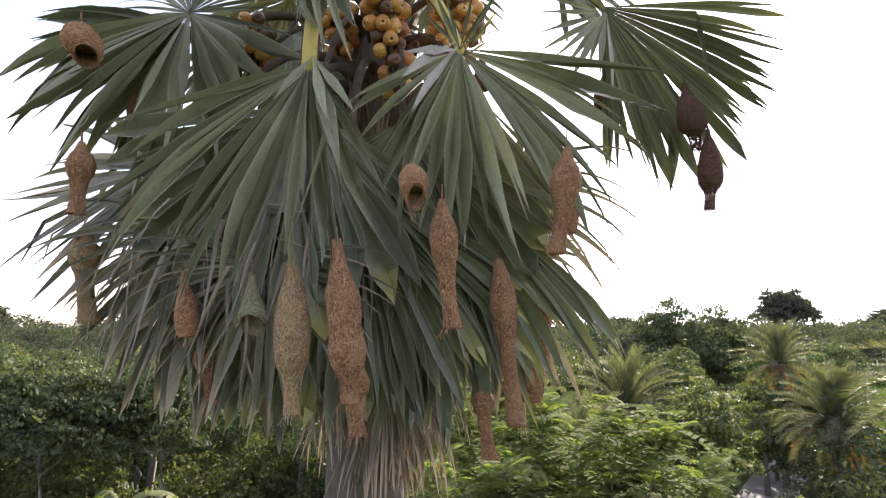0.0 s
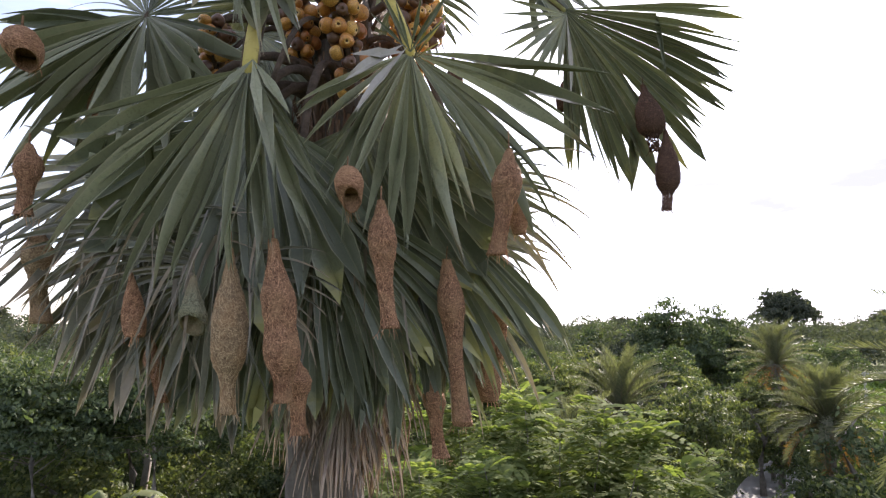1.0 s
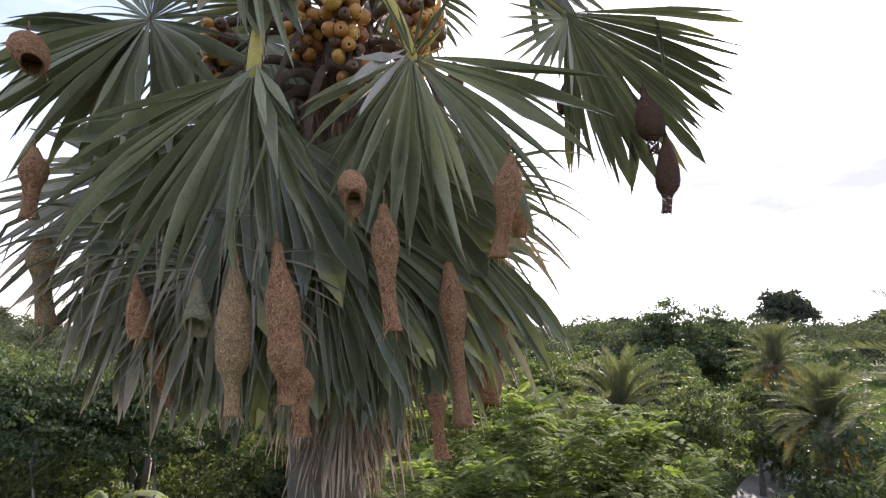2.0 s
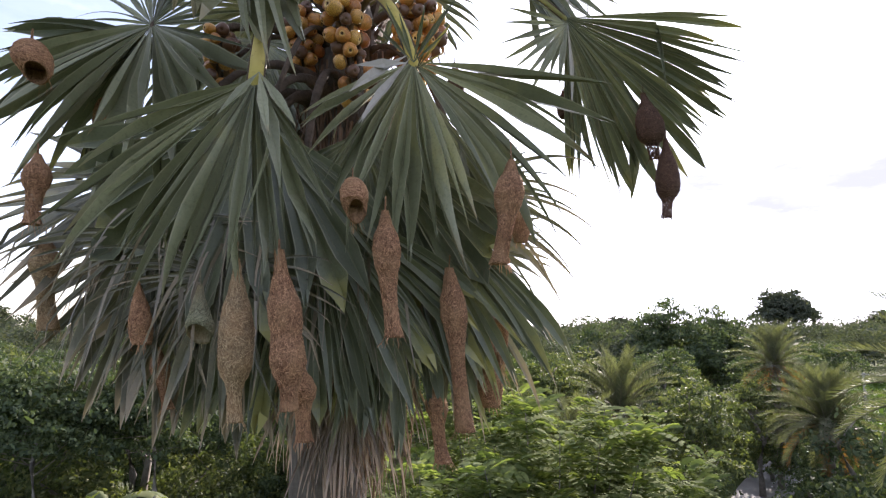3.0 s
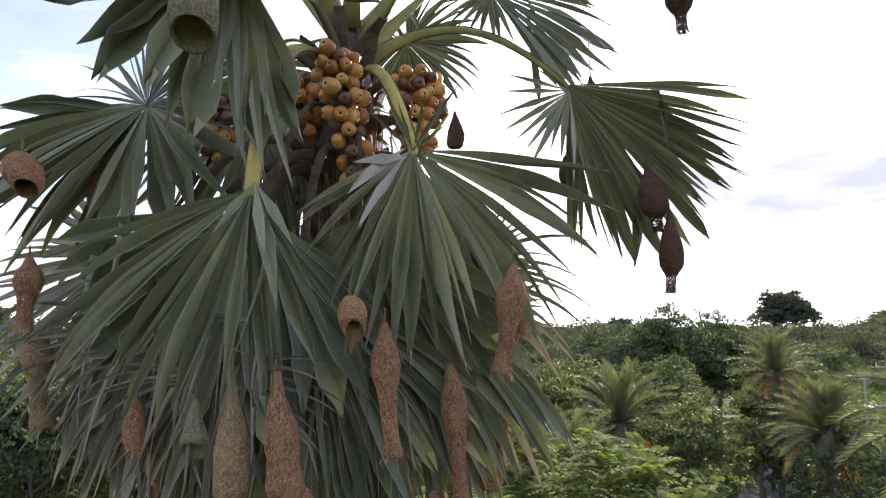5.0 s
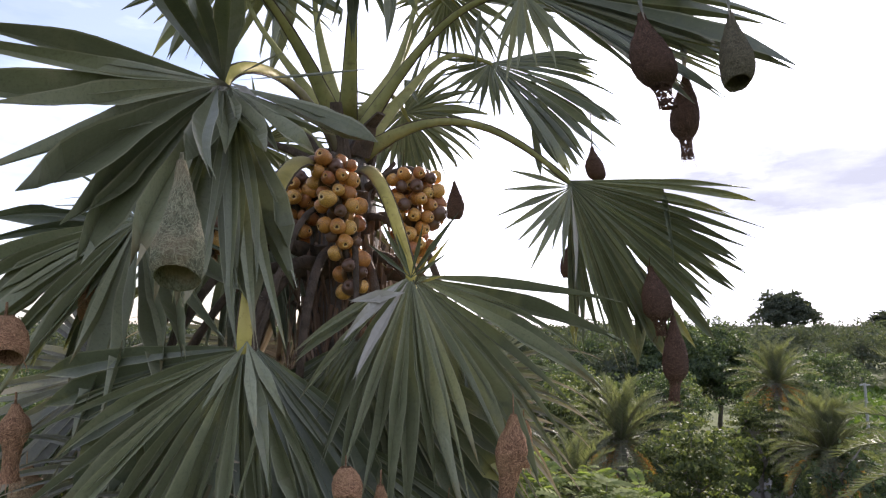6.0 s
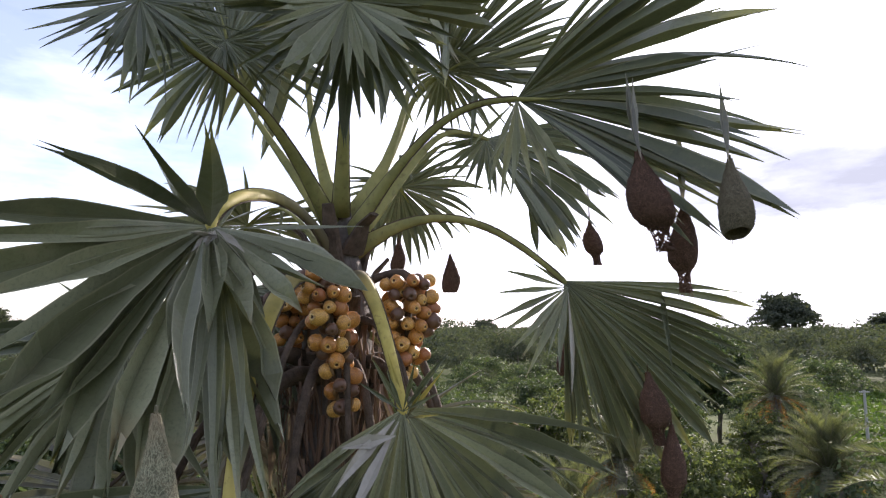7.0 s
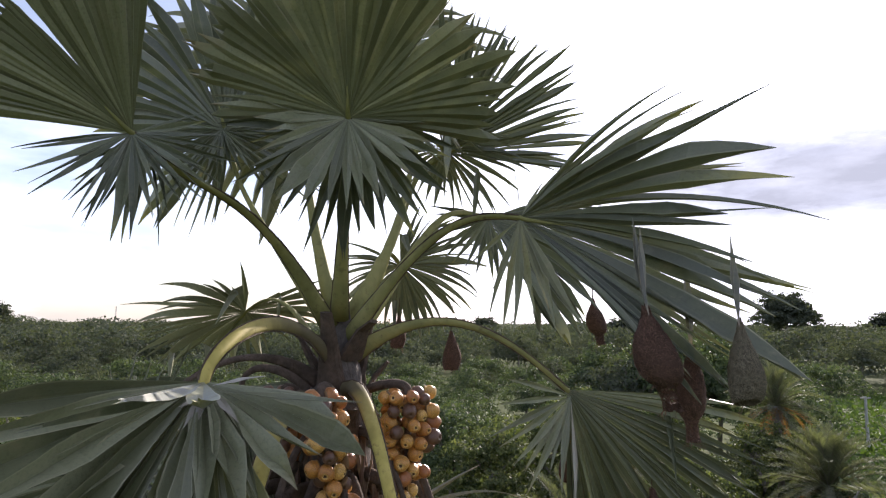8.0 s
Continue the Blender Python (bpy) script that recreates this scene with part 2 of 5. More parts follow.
def make_foliage(name, stops, through, shine=0.62):
    k = Mat(name)
    rnd = k.node("ShaderNodeNewGeometry").outputs["Random Per Island"]
    # Broad tone patches whose contrast stands in for lit clumps and dark gaps.
    big = k.noise(0.7, 3.0)
    stops = [(p, tuple(0.88 * x for x in c)) for p, c in stops]
    c = k.ramp(k.math("ADD", k.math("MULTIPLY", rnd, 0.42), k.math("MULTIPLY", big, 0.62)), stops)
    k.colour(c)
    k.rough(shine, 0.08)
    k.translucent(k.mix(1.0, c, (1.35, 1.5, 0.6), "MULTIPLY"), through)
    return k.m


PETIOLE = make_petiole("palm_petiole", (0.18, 0.18, 0.066), (0.28, 0.265, 0.095), (0.36, 0.32, 0.125))
PETIOLE_YELLOW = make_petiole("palm_petiole_yellow", (0.34, 0.29, 0.07), (0.50, 0.41, 0.11), (0.58, 0.46, 0.16), (0.105, 0.088, 0.045))
TRUNK = make_bark("palm_trunk_bark", (0.085, 0.07, 0.06), (0.19, 0.165, 0.145), 9.0, 0.03)
BASE_BROWN = make_bark("palm_leaf_base", (0.05, 0.038, 0.028), (0.15, 0.108, 0.08), 12.0, 0.02)
BARK = make_bark("tree_bark", (0.10, 0.085, 0.07), (0.27, 0.245, 0.21), 3.0, 0.02)
BARK_PALE = make_bark("pale_bark", (0.17, 0.15, 0.13), (0.38, 0.35, 0.31), 4.0, 0.01)
NEST_BROWN = (make_nest("nest_brown", (0.12, 0.05, 0.03), (0.72, 0.41, 0.24), (0.42, 0.26, 0.14), False), make_nest("nest_brown_strand", (0.12, 0.05, 0.03), (0.72, 0.41, 0.24), (0.42, 0.26, 0.14), True))
NEST_STRAW = (make_nest("nest_straw", (0.19, 0.11, 0.06), (0.70, 0.51, 0.31), (0.46, 0.27, 0.14), False), make_nest("nest_straw_strand", (0.19, 0.11, 0.06), (0.70, 0.51, 0.31), (0.46, 0.27, 0.14), True))
NEST_GREEN = (make_nest("nest_greenish", (0.13, 0.13, 0.08), (0.44, 0.42, 0.28), (0.44, 0.30, 0.19), False), make_nest("nest_greenish_strand", (0.13, 0.13, 0.08), (0.44, 0.42, 0.28), (0.44, 0.30, 0.19), True))
# Greyish nest tone, darkened so that its colour includes the shade.
NEST_SHADE = (make_nest("nest_grey_shade", (0.09, 0.075, 0.05), (0.28, 0.24, 0.16), (0.18, 0.15, 0.10), False), make_nest("nest_grey_shade_strand", (0.09, 0.075, 0.05), (0.28, 0.24, 0.16), (0.18, 0.15, 0.10), True))
# Brown nest darkened: the shade of backlit nests is painted into it.
NEST_BACKLIT = (make_nest("nest_backlit", (0.06, 0.035, 0.026), (0.22, 0.125, 0.085), (0.13, 0.075, 0.055), False), make_nest("nest_backlit_strand", (0.06, 0.035, 0.026), (0.22, 0.125, 0.085), (0.13, 0.075, 0.055), True))
LEAF_DARK = make_foliage("leaf_dark", [(0.25, (0.035, 0.050, 0.032)), (0.55, (0.082, 0.107, 0.057)), (0.85, (0.150, 0.170, 0.078))], 0.26)
# The next two greens hold some extra blue, painted in for haze.
LEAF_MID = make_foliage("leaf_mid", [(0.25, (0.042, 0.056, 0.027)), (0.55, (0.104, 0.122, 0.055)), (0.85, (0.22, 0.22, 0.092))], 0.3)
LEAF_BRIGHT = make_foliage("leaf_bright", [(0.2, (0.085, 0.112, 0.045)), (0.5, (0.152, 0.188, 0.072)), (0.85, (0.26, 0.278, 0.115))], 0.38, 0.92)
# Distant leaves are greyer and bluer: aerial haze is mixed into their colour.
LEAF_FAR_HAZE = make_foliage("leaf_far_haze", [(0.2, (0.050, 0.062, 0.050)), (0.55, (0.080, 0.089, 0.066)), (0.85, (0.135, 0.140, 0.098))], 0.22, 0.9)
LEAF_DATE = make_foliage("leaf_date", [(0.2, (0.085, 0.090, 0.060)), (0.55, (0.140, 0.144, 0.092)), (0.85, (0.25, 0.245, 0.155))], 0.27, 0.6)
LEAF_RUST = make_foliage("leaf_rust", [(0.2, (0.16, 0.085, 0.04)), (0.8, (0.27, 0.14, 0.06))], 0.3)


def make_ground():
    k = Mat("ground_soil_grass")
    n1, n2, n3 = k.noise(0.05, 5.0), k.noise(0.8, 6.0), k.noise(12.0, 4.0)
    c = k.ramp(n1, [(0.35, (0.045, 0.06, 0.02)), (0.6, (0.075, 0.095, 0.03)), (0.75, (0.085, 0.085, 0.04))])
    c = k.mix(k.math("MULTIPLY", n2, 0.6), c, (0.04, 0.055, 0.018))
    k.colour(k.mix(k.math("MULTIPLY", n3, 0.3), c, (0.07, 0.065, 0.035)))
    k.rough(0.95, 0.03)
    k.bump(n2, 0.8, 0.2)
    return k.m


def make_road():
    k = Mat("road_surface")
    n1, n2 = k.noise(0.9, 5.0), k.noise(25.0, 4.0)
    k.colour(k.mix(k.math("MULTIPLY", n2, 0.4), k.ramp(n1, [(0.3, (0.16, 0.15, 0.15)), (0.7, (0.27, 0.26, 0.25))]), (0.12, 0.11, 0.10)))
    k.rough(0.8, 0.3)
    k.bump(n2, 0.4, 0.02)
    return k.m


def make_plain(name, c, var, rough):
    k = Mat(name)
    n = k.noise(14.0, 5.0)
    k.colour(k.mix(n, c, var))
    k.rough(rough)
    k.bump(n, 0.25, 0.004)
    return k.m


GROUND, ROAD = make_ground(), make_road()
GRASS = make_foliage("field_grass", [(0.2, (0.055, 0.088, 0.026)), (0.6, (0.09, 0.135, 0.038)), (0.9, (0.15, 0.18, 0.06))], 0.25, 0.7)


def make_fruit(name, stops, rough):
    k = Mat(name)
    rnd = k.node("ShaderNodeObjectInfo").outputs["Random"]
    n = k.noise(5.0, 5.0)
    c = k.ramp(k.math("ADD", k.math("MULTIPLY", rnd, 0.65), k.math("MULTIPLY", n, 0.35)), stops)
    k.colour(k.mix(k.ramp(k.noise(16.0, 3.0), [(0.42, (0, 0, 0)), (0.62, (0.85, 0.85, 0.85))]), c, (0.20, 0.085, 0.035)))
    k.rough(rough)
    k.bump(n, 0.3, 0.01)
    return k.m


FRUIT_SKIN = make_fruit("fruit_skin", [(0.2, (0.32, 0.10, 0.025)), (0.5, (0.62, 0.28, 0.05)), (0.8, (0.76, 0.46, 0.11))], 0.36)
FRUIT_FACE = make_fruit("fruit_face", [(0.2, (0.62, 0.32, 0.07)), (0.6, (0.80, 0.53, 0.17)), (0.85, (0.84, 0.64, 0.30))], 0.5)
FRUIT_PIT = make_plain("fruit_pit", (0.06, 0.03, 0.015), (0.12, 0.06, 0.03), 0.8)
FRUIT_DARK = make_plain("fruit_skin_dark", (0.07, 0.04, 0.03), (0.17, 0.08, 0.04), 0.4)
CALYX = make_plain("fruit_calyx", (0.30, 0.17, 0.07), (0.14, 0.08, 0.035), 0.7)
FIBRE = make_foliage("dry_fibre_strip", [(0.2, (0.10, 0.062, 0.045)), (0.6, (0.21, 0.14, 0.105)), (0.95, (0.42, 0.31, 0.24))], 0.05, 0.8)
# Torn segments that reflect brightly: the sheen is painted as this pale colour.
SILVER = make_plain("silver_sheen_leaf", (0.40, 0.37, 0.32), (0.24, 0.215, 0.17), 0.4)
CONCRETE = make_plain("weathered_concrete", (0.42, 0.41, 0.39), (0.27, 0.26, 0.24), 0.9)
STEEL = make_plain("grey_steel", (0.25, 0.26, 0.27), (0.36, 0.36, 0.36), 0.6)


# ---------------------------------------------------------------- mesh helpers
def mesh_object(name, verts, faces, mats, parent=None, smooth=False, uvs=None, slots=None):
    """One mesh object from vertices and faces; uvs: one per loop."""
    me = bpy.data.meshes.new(name)
    me.from_pydata(verts, [], faces)
    for m in mats if isinstance(mats, (list, tuple)) else [mats]:
        me.materials.append(m)
    if uvs is not None:
        layer = me.uv_layers.new(name="UVMap")
        layer.data.foreach_set("uv", np.asarray(uvs, dtype=np.float32).ravel())
    if slots is not None:
        me.polygons.foreach_set("material_index", slots)
    me.polygons.foreach_set("use_smooth", [smooth] * len(me.polygons))
    me.update()
    ob = new(name, me)
    ob.parent = parent
    return ob


def frame_of(d, hint=Vector((0, 0, 1))):
    """Two vectors square to d."""
    d = d.normalized()
    a = d.cross(hint)
    if a.length < 1e-3:
        a = d.cross(Vector((1, 0, 0)))
    a.normalize()
    return a, d.cross(a).normalized() * -1


def tube(points, radii, sides=8, flat=1.0, hint=Vector((0, 0, 1)), cap=True):
    """Vertices and faces of a tapered tube along points."""
    verts, faces = [], []
    n = len(points)
    for i, p in enumerate(points):
        d = points[min(i + 1, n - 1)] - points[max(i - 1, 0)]
        a, b = frame_of(d, hint)
        for j in range(sides):
            f = 2 * math.pi * j / sides
            verts.append(tuple(p + a * math.cos(f) * radii[i] + b * math.sin(f) * radii[i] * flat))
    for i in range(n - 1):
        for j in range(sides):
            k = (j + 1) % sides
            faces.append((i * sides + j, i * sides + k, (i + 1) * sides + k, (i + 1) * sides + j))
    if cap:
        faces.append(tuple(range(sides))[::-1])
        faces.append(tuple((n - 1) * sides + j for j in range(sides)))
    return verts, faces


def join(groups):
    verts, faces = [], []
    for v, f in groups:
        o = len(verts)
        verts += v
        faces += [tuple(i + o for i in q) for q in f]
    return verts, faces


def bezier(a, b, c, d, n):
    out = []
    for i in range(n + 1):
        t = i / n
        out.append(a * (1 - t) ** 3 + b * 3 * t * (1 - t) ** 2 + c * 3 * t * t * (1 - t) + d * t ** 3)
    return out


def smoothstep(x):
    x = max(0.0, min(1.0, x))
    return x * x * (3 - 2 * x)


# ---------------------------------------------------------------- ground and distance
def ground_height(x, y):
    return 0.35 * noise.noise((x * 0.03, y * 0.03, 0.0)) if math.hypot(x, y) < 400 else 0.0


def make_sheet():
    rings = [0.0] + [3.0 * 1.19 ** i for i in range(40)]
    verts, faces, sides = [(0, 0, ground_height(0, 0))], [], 72
    for r in rings[1:]:
        for j in range(sides):
            f = 2 * math.pi * j / sides
            x, y = r * math.cos(f), r * math.sin(f)
            verts.append((x, y, ground_height(x, y)))
    for j in range(sides):
        faces.append((0, 1 + j, 1 + (j + 1) % sides))
    for i in range(len(rings) - 2):
        for j in range(sides):
            k = (j + 1) % sides
            a, b = 1 + i * sides, 1 + (i + 1) * sides
            faces.append((a + j, b + j, b + k, a + k))
    return verts, faces


sv, sf = make_sheet()
tagged(mesh_object("ground", sv, sf, GROUND, smooth=True), "uneven green and brown ground under the trees", "ground", kind="structure")


def strip(name, a, b, c, d, width, mat, label):
    pts = bezier(Vector(a), Vector(b), Vector(c), Vector(d), 30)
    verts, faces = [], []
    for i, p in enumerate(pts):
        dr = (pts[min(i + 1, 30)] - pts[max(i - 1, 0)]).normalized()
        s = Vector((-dr.y, dr.x, 0)) * width / 2
        for q, dz in ((-1.15, -0.1), (-1, 0.07), (-0.5, 0.1), (0, 0.11), (0.5, 0.1), (1, 0.07), (1.15, -0.1)):
            e = p + s * q
            verts.append((e.x, e.y, ground_height(e.x, e.y) + dz))
    for i in range(30):
        for q in range(6):
            faces.append((i * 7 + q, i * 7 + q + 1, i * 7 + q + 8, i * 7 + q + 7))
    return tagged(mesh_object(name, verts, faces, mat, smooth=True), label, "road", kind="structure")


strip("road", (10.5, 20, 0), (14, 29, 0), (15.5, 34, 0), (24, 44, 0), 2.6, ROAD, "narrow pale grey road between the bushes")


def leaf_quads(rs, centres, out, size, aspect, up):
    """Rhombic leaves at the points centres, turned partly outwards and partly up."""
    n = len(centres)
    nrm = out * 0.85 + rs.normal(size=(n, 3)) * 0.65 + np.array([0, 0, up])
    nrm /= np.linalg.norm(nrm, axis=1, keepdims=True) + 1e-9
    d = np.cross(nrm, rs.normal(size=(n, 3)))
    d /= np.linalg.norm(d, axis=1, keepdims=True) + 1e-9
    d[:, 2] -= 0.25
    w = np.cross(nrm, d)
    ln = size * rs.uniform(0.6, 1.35, (n, 1))
    q = np.stack([centres - d * ln / 2, centres + w * ln * aspect / 2 - d * ln * 0.05, centres + d * ln / 2 + nrm * ln * 0.06, centres - w * ln * aspect / 2 - d * ln * 0.05], axis=1)
    return q.reshape(-1, 3)


def quad_mesh(name, verts, mat, parent=None):
    n = len(verts) // 4
    me = bpy.data.meshes.new(name)
    me.vertices.add(len(verts))
    me.vertices.foreach_set("co", verts.astype(np.float32).ravel())
    me.loops.add(n * 4)
    me.loops.foreach_set("vertex_index", np.arange(n * 4, dtype=np.int32))
    me.polygons.add(n)
    me.polygons.foreach_set("loop_start", np.arange(0, n * 4, 4, dtype=np.int32))
    me.materials.append(mat)
    me.update(calc_edges=True)
    me.validate()
    ob = new(name, me)
    ob.parent = parent
    return ob


def crown_points(rs, clumps, leaves):
    """Points in clumps, thicker towards each clump's outside and top."""
    pts, outs = [], []
    weights = np.array([(r[0] * r[1] * r[2]) ** 0.67 for _, r in clumps])
    weights = weights / weights.sum()
    for (c, r), share in zip(clumps, weights):
        n = max(20, int(leaves * share))
        tufts = max(10, n // 30)
        t = rs.normal(size=(tufts, 3))
        t /= np.linalg.norm(t, axis=1, keepdims=True)
        t[:, 2] = np.where(t[:, 2] < -0.35, -t[:, 2] * 0.6, t[:, 2])
        t *= rs.uniform(0.6, 1.05, (tufts, 1))
        pick = rs.randint(0, tufts, n)
        u = rs.normal(size=(n, 3))
        u /= np.linalg.norm(u, axis=1, keepdims=True)
        u[:, 2] = np.where(u[:, 2] < -0.2, -u[:, 2] * 0.8, u[:, 2])
        reach = rs.uniform(0.2, 1.0, (n, 1)) ** 0.5 * (0.34 + 0.16 * rs.rand(tufts, 1)[pick])
        pts.append(np.array(c) + (t[pick] + u * reach * np.array([1, 1, 0.8])) * np.array(r))
        outs.append(u * 0.7 + t[pick] * 0.5)
    return np.concatenate(pts), np.concatenate(outs)


def broadleaf(height, spread, leaf, leaves, nclump, mat, seed, label, trunk_share=0.45, aspect=0.5, bark=None, girth=1.0):
    """A leafy tree: tapered trunk, limbs to each clump, a crown of single leaves in uneven clumps."""
    rng, rs = random.Random(seed), np.random.RandomState(seed)
    top = new("broadleaf_tree")
    tagged(top, label, "tree", "trees round the palm")
    clumps, limbs = [], []
    r0 = (0.018 * height + 0.03) * girth
    sway = [Vector((rng.uniform(-0.12, 0.12) * k, rng.uniform(-0.12, 0.12) * k, height * 0.86 * k / 6)) for k in range(7)]
    sway[0].z = -0.4

    def leader(z):
        k = min(max(z / (height * 0.86) * 6, 0.0), 5.999)
        return sway[int(k)].lerp(sway[int(k) + 1], k - int(k))

    limbs.append(tube(sway, [r0 * 1.3, r0, r0 * 0.9, r0 * 0.78, r0 * 0.6, r0 * 0.4, r0 * 0.12], 9))
    for i in range(nclump):
        a = i * 2.4 + rng.uniform(-0.4, 0.4)
        q = ((i + 0.5) / nclump) ** 0.5
        rad = spread * 0.5 * q * rng.uniform(0.65, 1.0)
        lift = height * (trunk_share + 0.12) + (height * (0.80 - trunk_share)) * (1 - q ** 2 * 0.75) * rng.uniform(0.65 if trunk_share > 0.15 else 0.1, 1.0)
        c = Vector((math.cos(a) * rad, math.sin(a) * rad, lift))
        s = spread * rng.uniform(0.13, 0.21)
        clumps.append((tuple(c), (s, s * rng.uniform(0.8, 1.1), s * rng.uniform(0.65, 0.95))))
        flat = math.hypot(c.x, c.y)
        p0 = leader(max(height * (trunk_share + 0.12 + 0.3 * rng.random()), c.z - 0.55 * flat - 0.3))
        mid = p0.lerp(c, 0.5) + Vector((rng.uniform(-0.2, 0.2), rng.uniform(-0.2, 0.2), rng.uniform(-0.25, 0.1)))
        if trunk_share > 0.15:
            clumps.append((tuple(mid), (s * 0.6, s * 0.6, s * 0.4)))
        limbs.append(tube([p0, mid, c], [r0 * 0.2, r0 * 0.12, r0 * 0.04], 6))
    if trunk_share < 0.15:
        clumps += [((0, 0, height * 0.3), (spread * 0.3, spread * 0.3, height * 0.3)), ((0, 0, height * 0.6), (spread * 0.26, spread * 0.26, height * 0.28))]
        for a in range(6):
            clumps.append(((math.cos(a) * spread * 0.3, math.sin(a) * spread * 0.3, height * 0.25), (spread * 0.2, spread * 0.2, height * 0.24)))
    mesh_object("trunk", *limbs[0], bark or BARK, top, True)
    if trunk_share > 0.15:
        v, f = join(limbs[1:])
        mesh_object("bough", v, f, BARK, top, True)
    p, o = crown_points(rs, clumps, leaves)
    quad_mesh("crown", leaf_quads(rs, p, o, leaf, aspect, 0.3), mat, top)
    return top


def feather_tree(height, spread, sprays, mat, seed, label):
    """A light tree whose twigs carry long feathered leaves of many small leaflets."""
    rng, rs = random.Random(seed), np.random.RandomState(seed)
    top = new("feathery_tree")
    tagged(top, label, "tree", "feathery trees under the palm")
    limbs, ends = [], []
    fork = Vector((0, 0, height * 0.3))
    limbs.append(tube([Vector((0, 0, -0.4)), Vector((0.06, 0.03, height * 0.15)), fork], [0.11, 0.085, 0.07], 8))
    for i in range(36):
        a = i * 2.4
        q = ((i + 0.5) / 36) ** 0.5
        e = Vector((math.cos(a) * spread * 0.5 * q, math.sin(a) * spread * 0.5 * q, height * (1.0 - 0.3 * q * q) * rng.uniform(0.62, 1.08)))
        mid = fork.lerp(e, 0.55) + Vector((0, 0, -0.25))
        limbs.append(tube([fork, mid, e], [0.035, 0.02, 0.006], 5))
        ends.append((fork, mid, e))
    v, f = join(limbs)
    mesh_object("trunk", v, f, BARK, top, True)
    quads = []
    for i in range(sprays):
        fo, mid, e = ends[rng.randrange(len(ends))]
        t = rng.uniform(0.0, 1.0) ** 0.24
        p = mid.lerp(e, t) + Vector((rng.gauss(0, 0.1), rng.gauss(0, 0.1), rng.gauss(0, 0.1)))
        a = rng.uniform(0, 2 * math.pi)
        d = Vector((math.cos(a), math.sin(a), rng.uniform(-0.1, 1.1))).normalized()
        ln = rng.uniform(0.34, 0.66)
        s, n = frame_of(d)
        droop = rng.uniform(0.3, 0.8)
        for k in range(7):
            u = (k + 1) / 7
            c = p + d * ln * u + Vector((0, 0, -droop * ln * u * u))
            w = ln * 0.27 * (1 - 0.65 * abs(u - 0.45)) * (1.0 if k < 6 else 0.7)
            for sg in (-1, 1):
                tip = c + s * sg * w + d * w * 0.55 + Vector((0, 0, -0.25 * w))
                m = c.lerp(tip, 0.55)
                h = (d - s * sg * 0.3).normalized() * w * 0.33
                quads += [tuple(c), tuple(m + h), tuple(tip), tuple(m - h)]
    quad_mesh("crown", np.array(quads), mat, top)
    return top


DATE_RIB = make_petiole("date_palm_rib", (0.09, 0.085, 0.05), (0.14, 0.13, 0.07), (0.19, 0.17, 0.09))


def date_frond_mesh(length, seed, mat):
    """A feather leaf: arched midrib with two ranks of stiff narrow leaflets."""
    rng = random.Random(seed)
    pts, d = [], Vector((0.62, 0, 0.78)).normalized()
    p = Vector((0, 0, 0))
    steps = 42
    for i in range(steps + 1):
        pts.append(p.copy())
        d = (d + Vector((0, 0, -1)) * (0.008 + 0.036 * i / steps)).normalized()
        p += d * length / steps
    v, f = tube(pts, [0.03 * (1 - i / (steps + 1)) + 0.004 for i in range(steps + 1)], 4)
    slots = [0] * len(f)
    for i in range(3, steps):
        d = (pts[i + 1] - pts[i - 1]).normalized()
        for half in (0.0, 0.5):
            c = pts[i].lerp(pts[i + 1], half)
            u = i / steps
            ln = length * 0.17 * (0.55 + 1.1 * u * (1.25 - u)) * rng.uniform(0.85, 1.1)
            up = Vector((-d.z, 0, d.x)).normalized()
            for sg in (-1, 1):
                e = (Vector((0, sg, 0)) * rng.uniform(0.55, 0.85) + d * 0.8 + up * rng.uniform(0.15, 0.75)).normalized()
                w = d * 0.013
                m = c + e * ln * 0.5 + Vector((0, 0, -0.01))
                t = c + e * ln + Vector((0, 0, -0.08 * ln))
                o = len(v)
                v += [tuple(c - w * 0.5), tuple(m - w), tuple(t), tuple(m + w), tuple(c + w * 0.5)]
                f.append((o, o + 1, o + 2, o + 3, o + 4))
                slots.append(1)
    me = bpy.data.meshes.new("date_frond")
    me.from_pydata(v, [], f)
    me.materials.append(DATE_RIB)
    me.materials.append(mat)
    me.polygons.foreach_set("material_index", slots)
    me.update()
    return me


DATE_FRONDS = [date_frond_mesh(2.5, k, LEAF_DATE) for k in (1, 2, 3)]
RUST_FROND = date_frond_mesh(2.3, 8, LEAF_RUST)


def date_palm(x, y, crown_z, seed, label, count=44, scale=1.0, dead=5):
    rng = random.Random(seed)
    top = new("date_palm")
    top.location = (x, y, 0)
    tagged(top, label, "palm tree", "feather-leaved palms")
    rings = max(6, int(crown_z / 0.12))
    pts = [Vector((0.1 * math.sin(i * 0.05), 0, -0.3 + (crown_z + 0.3) * i / rings)) for i in range(rings + 1)]
    rad = [0.17 + 0.035 * (i % 2) + 0.1 * smoothstep((i / rings - 0.75) * 4) for i in range(rings + 1)]
    v, f = tube(pts, rad, 12)
    mesh_object("trunk", v, f, BARK, top)["label"] = "rough brown palm trunk"
    for i in range(count):
        q = (i + 0.5) / count
        ob = new("frond", RUST_FROND if i >= count - dead else DATE_FRONDS[i % 3])
        ob.parent = top
        lean = -44 + 140 * q ** 1.35
        ob.matrix_local = pose(pts[-1].x, 0, crown_z, 0, 0, math.degrees(i * 2.4)) @ pose(0.05, 0, 0, rng.uniform(-12, 12), lean + rng.uniform(-8, 8), 0) @ Matrix.Scale(scale * rng.uniform(0.85, 1.1), 4)
    return top


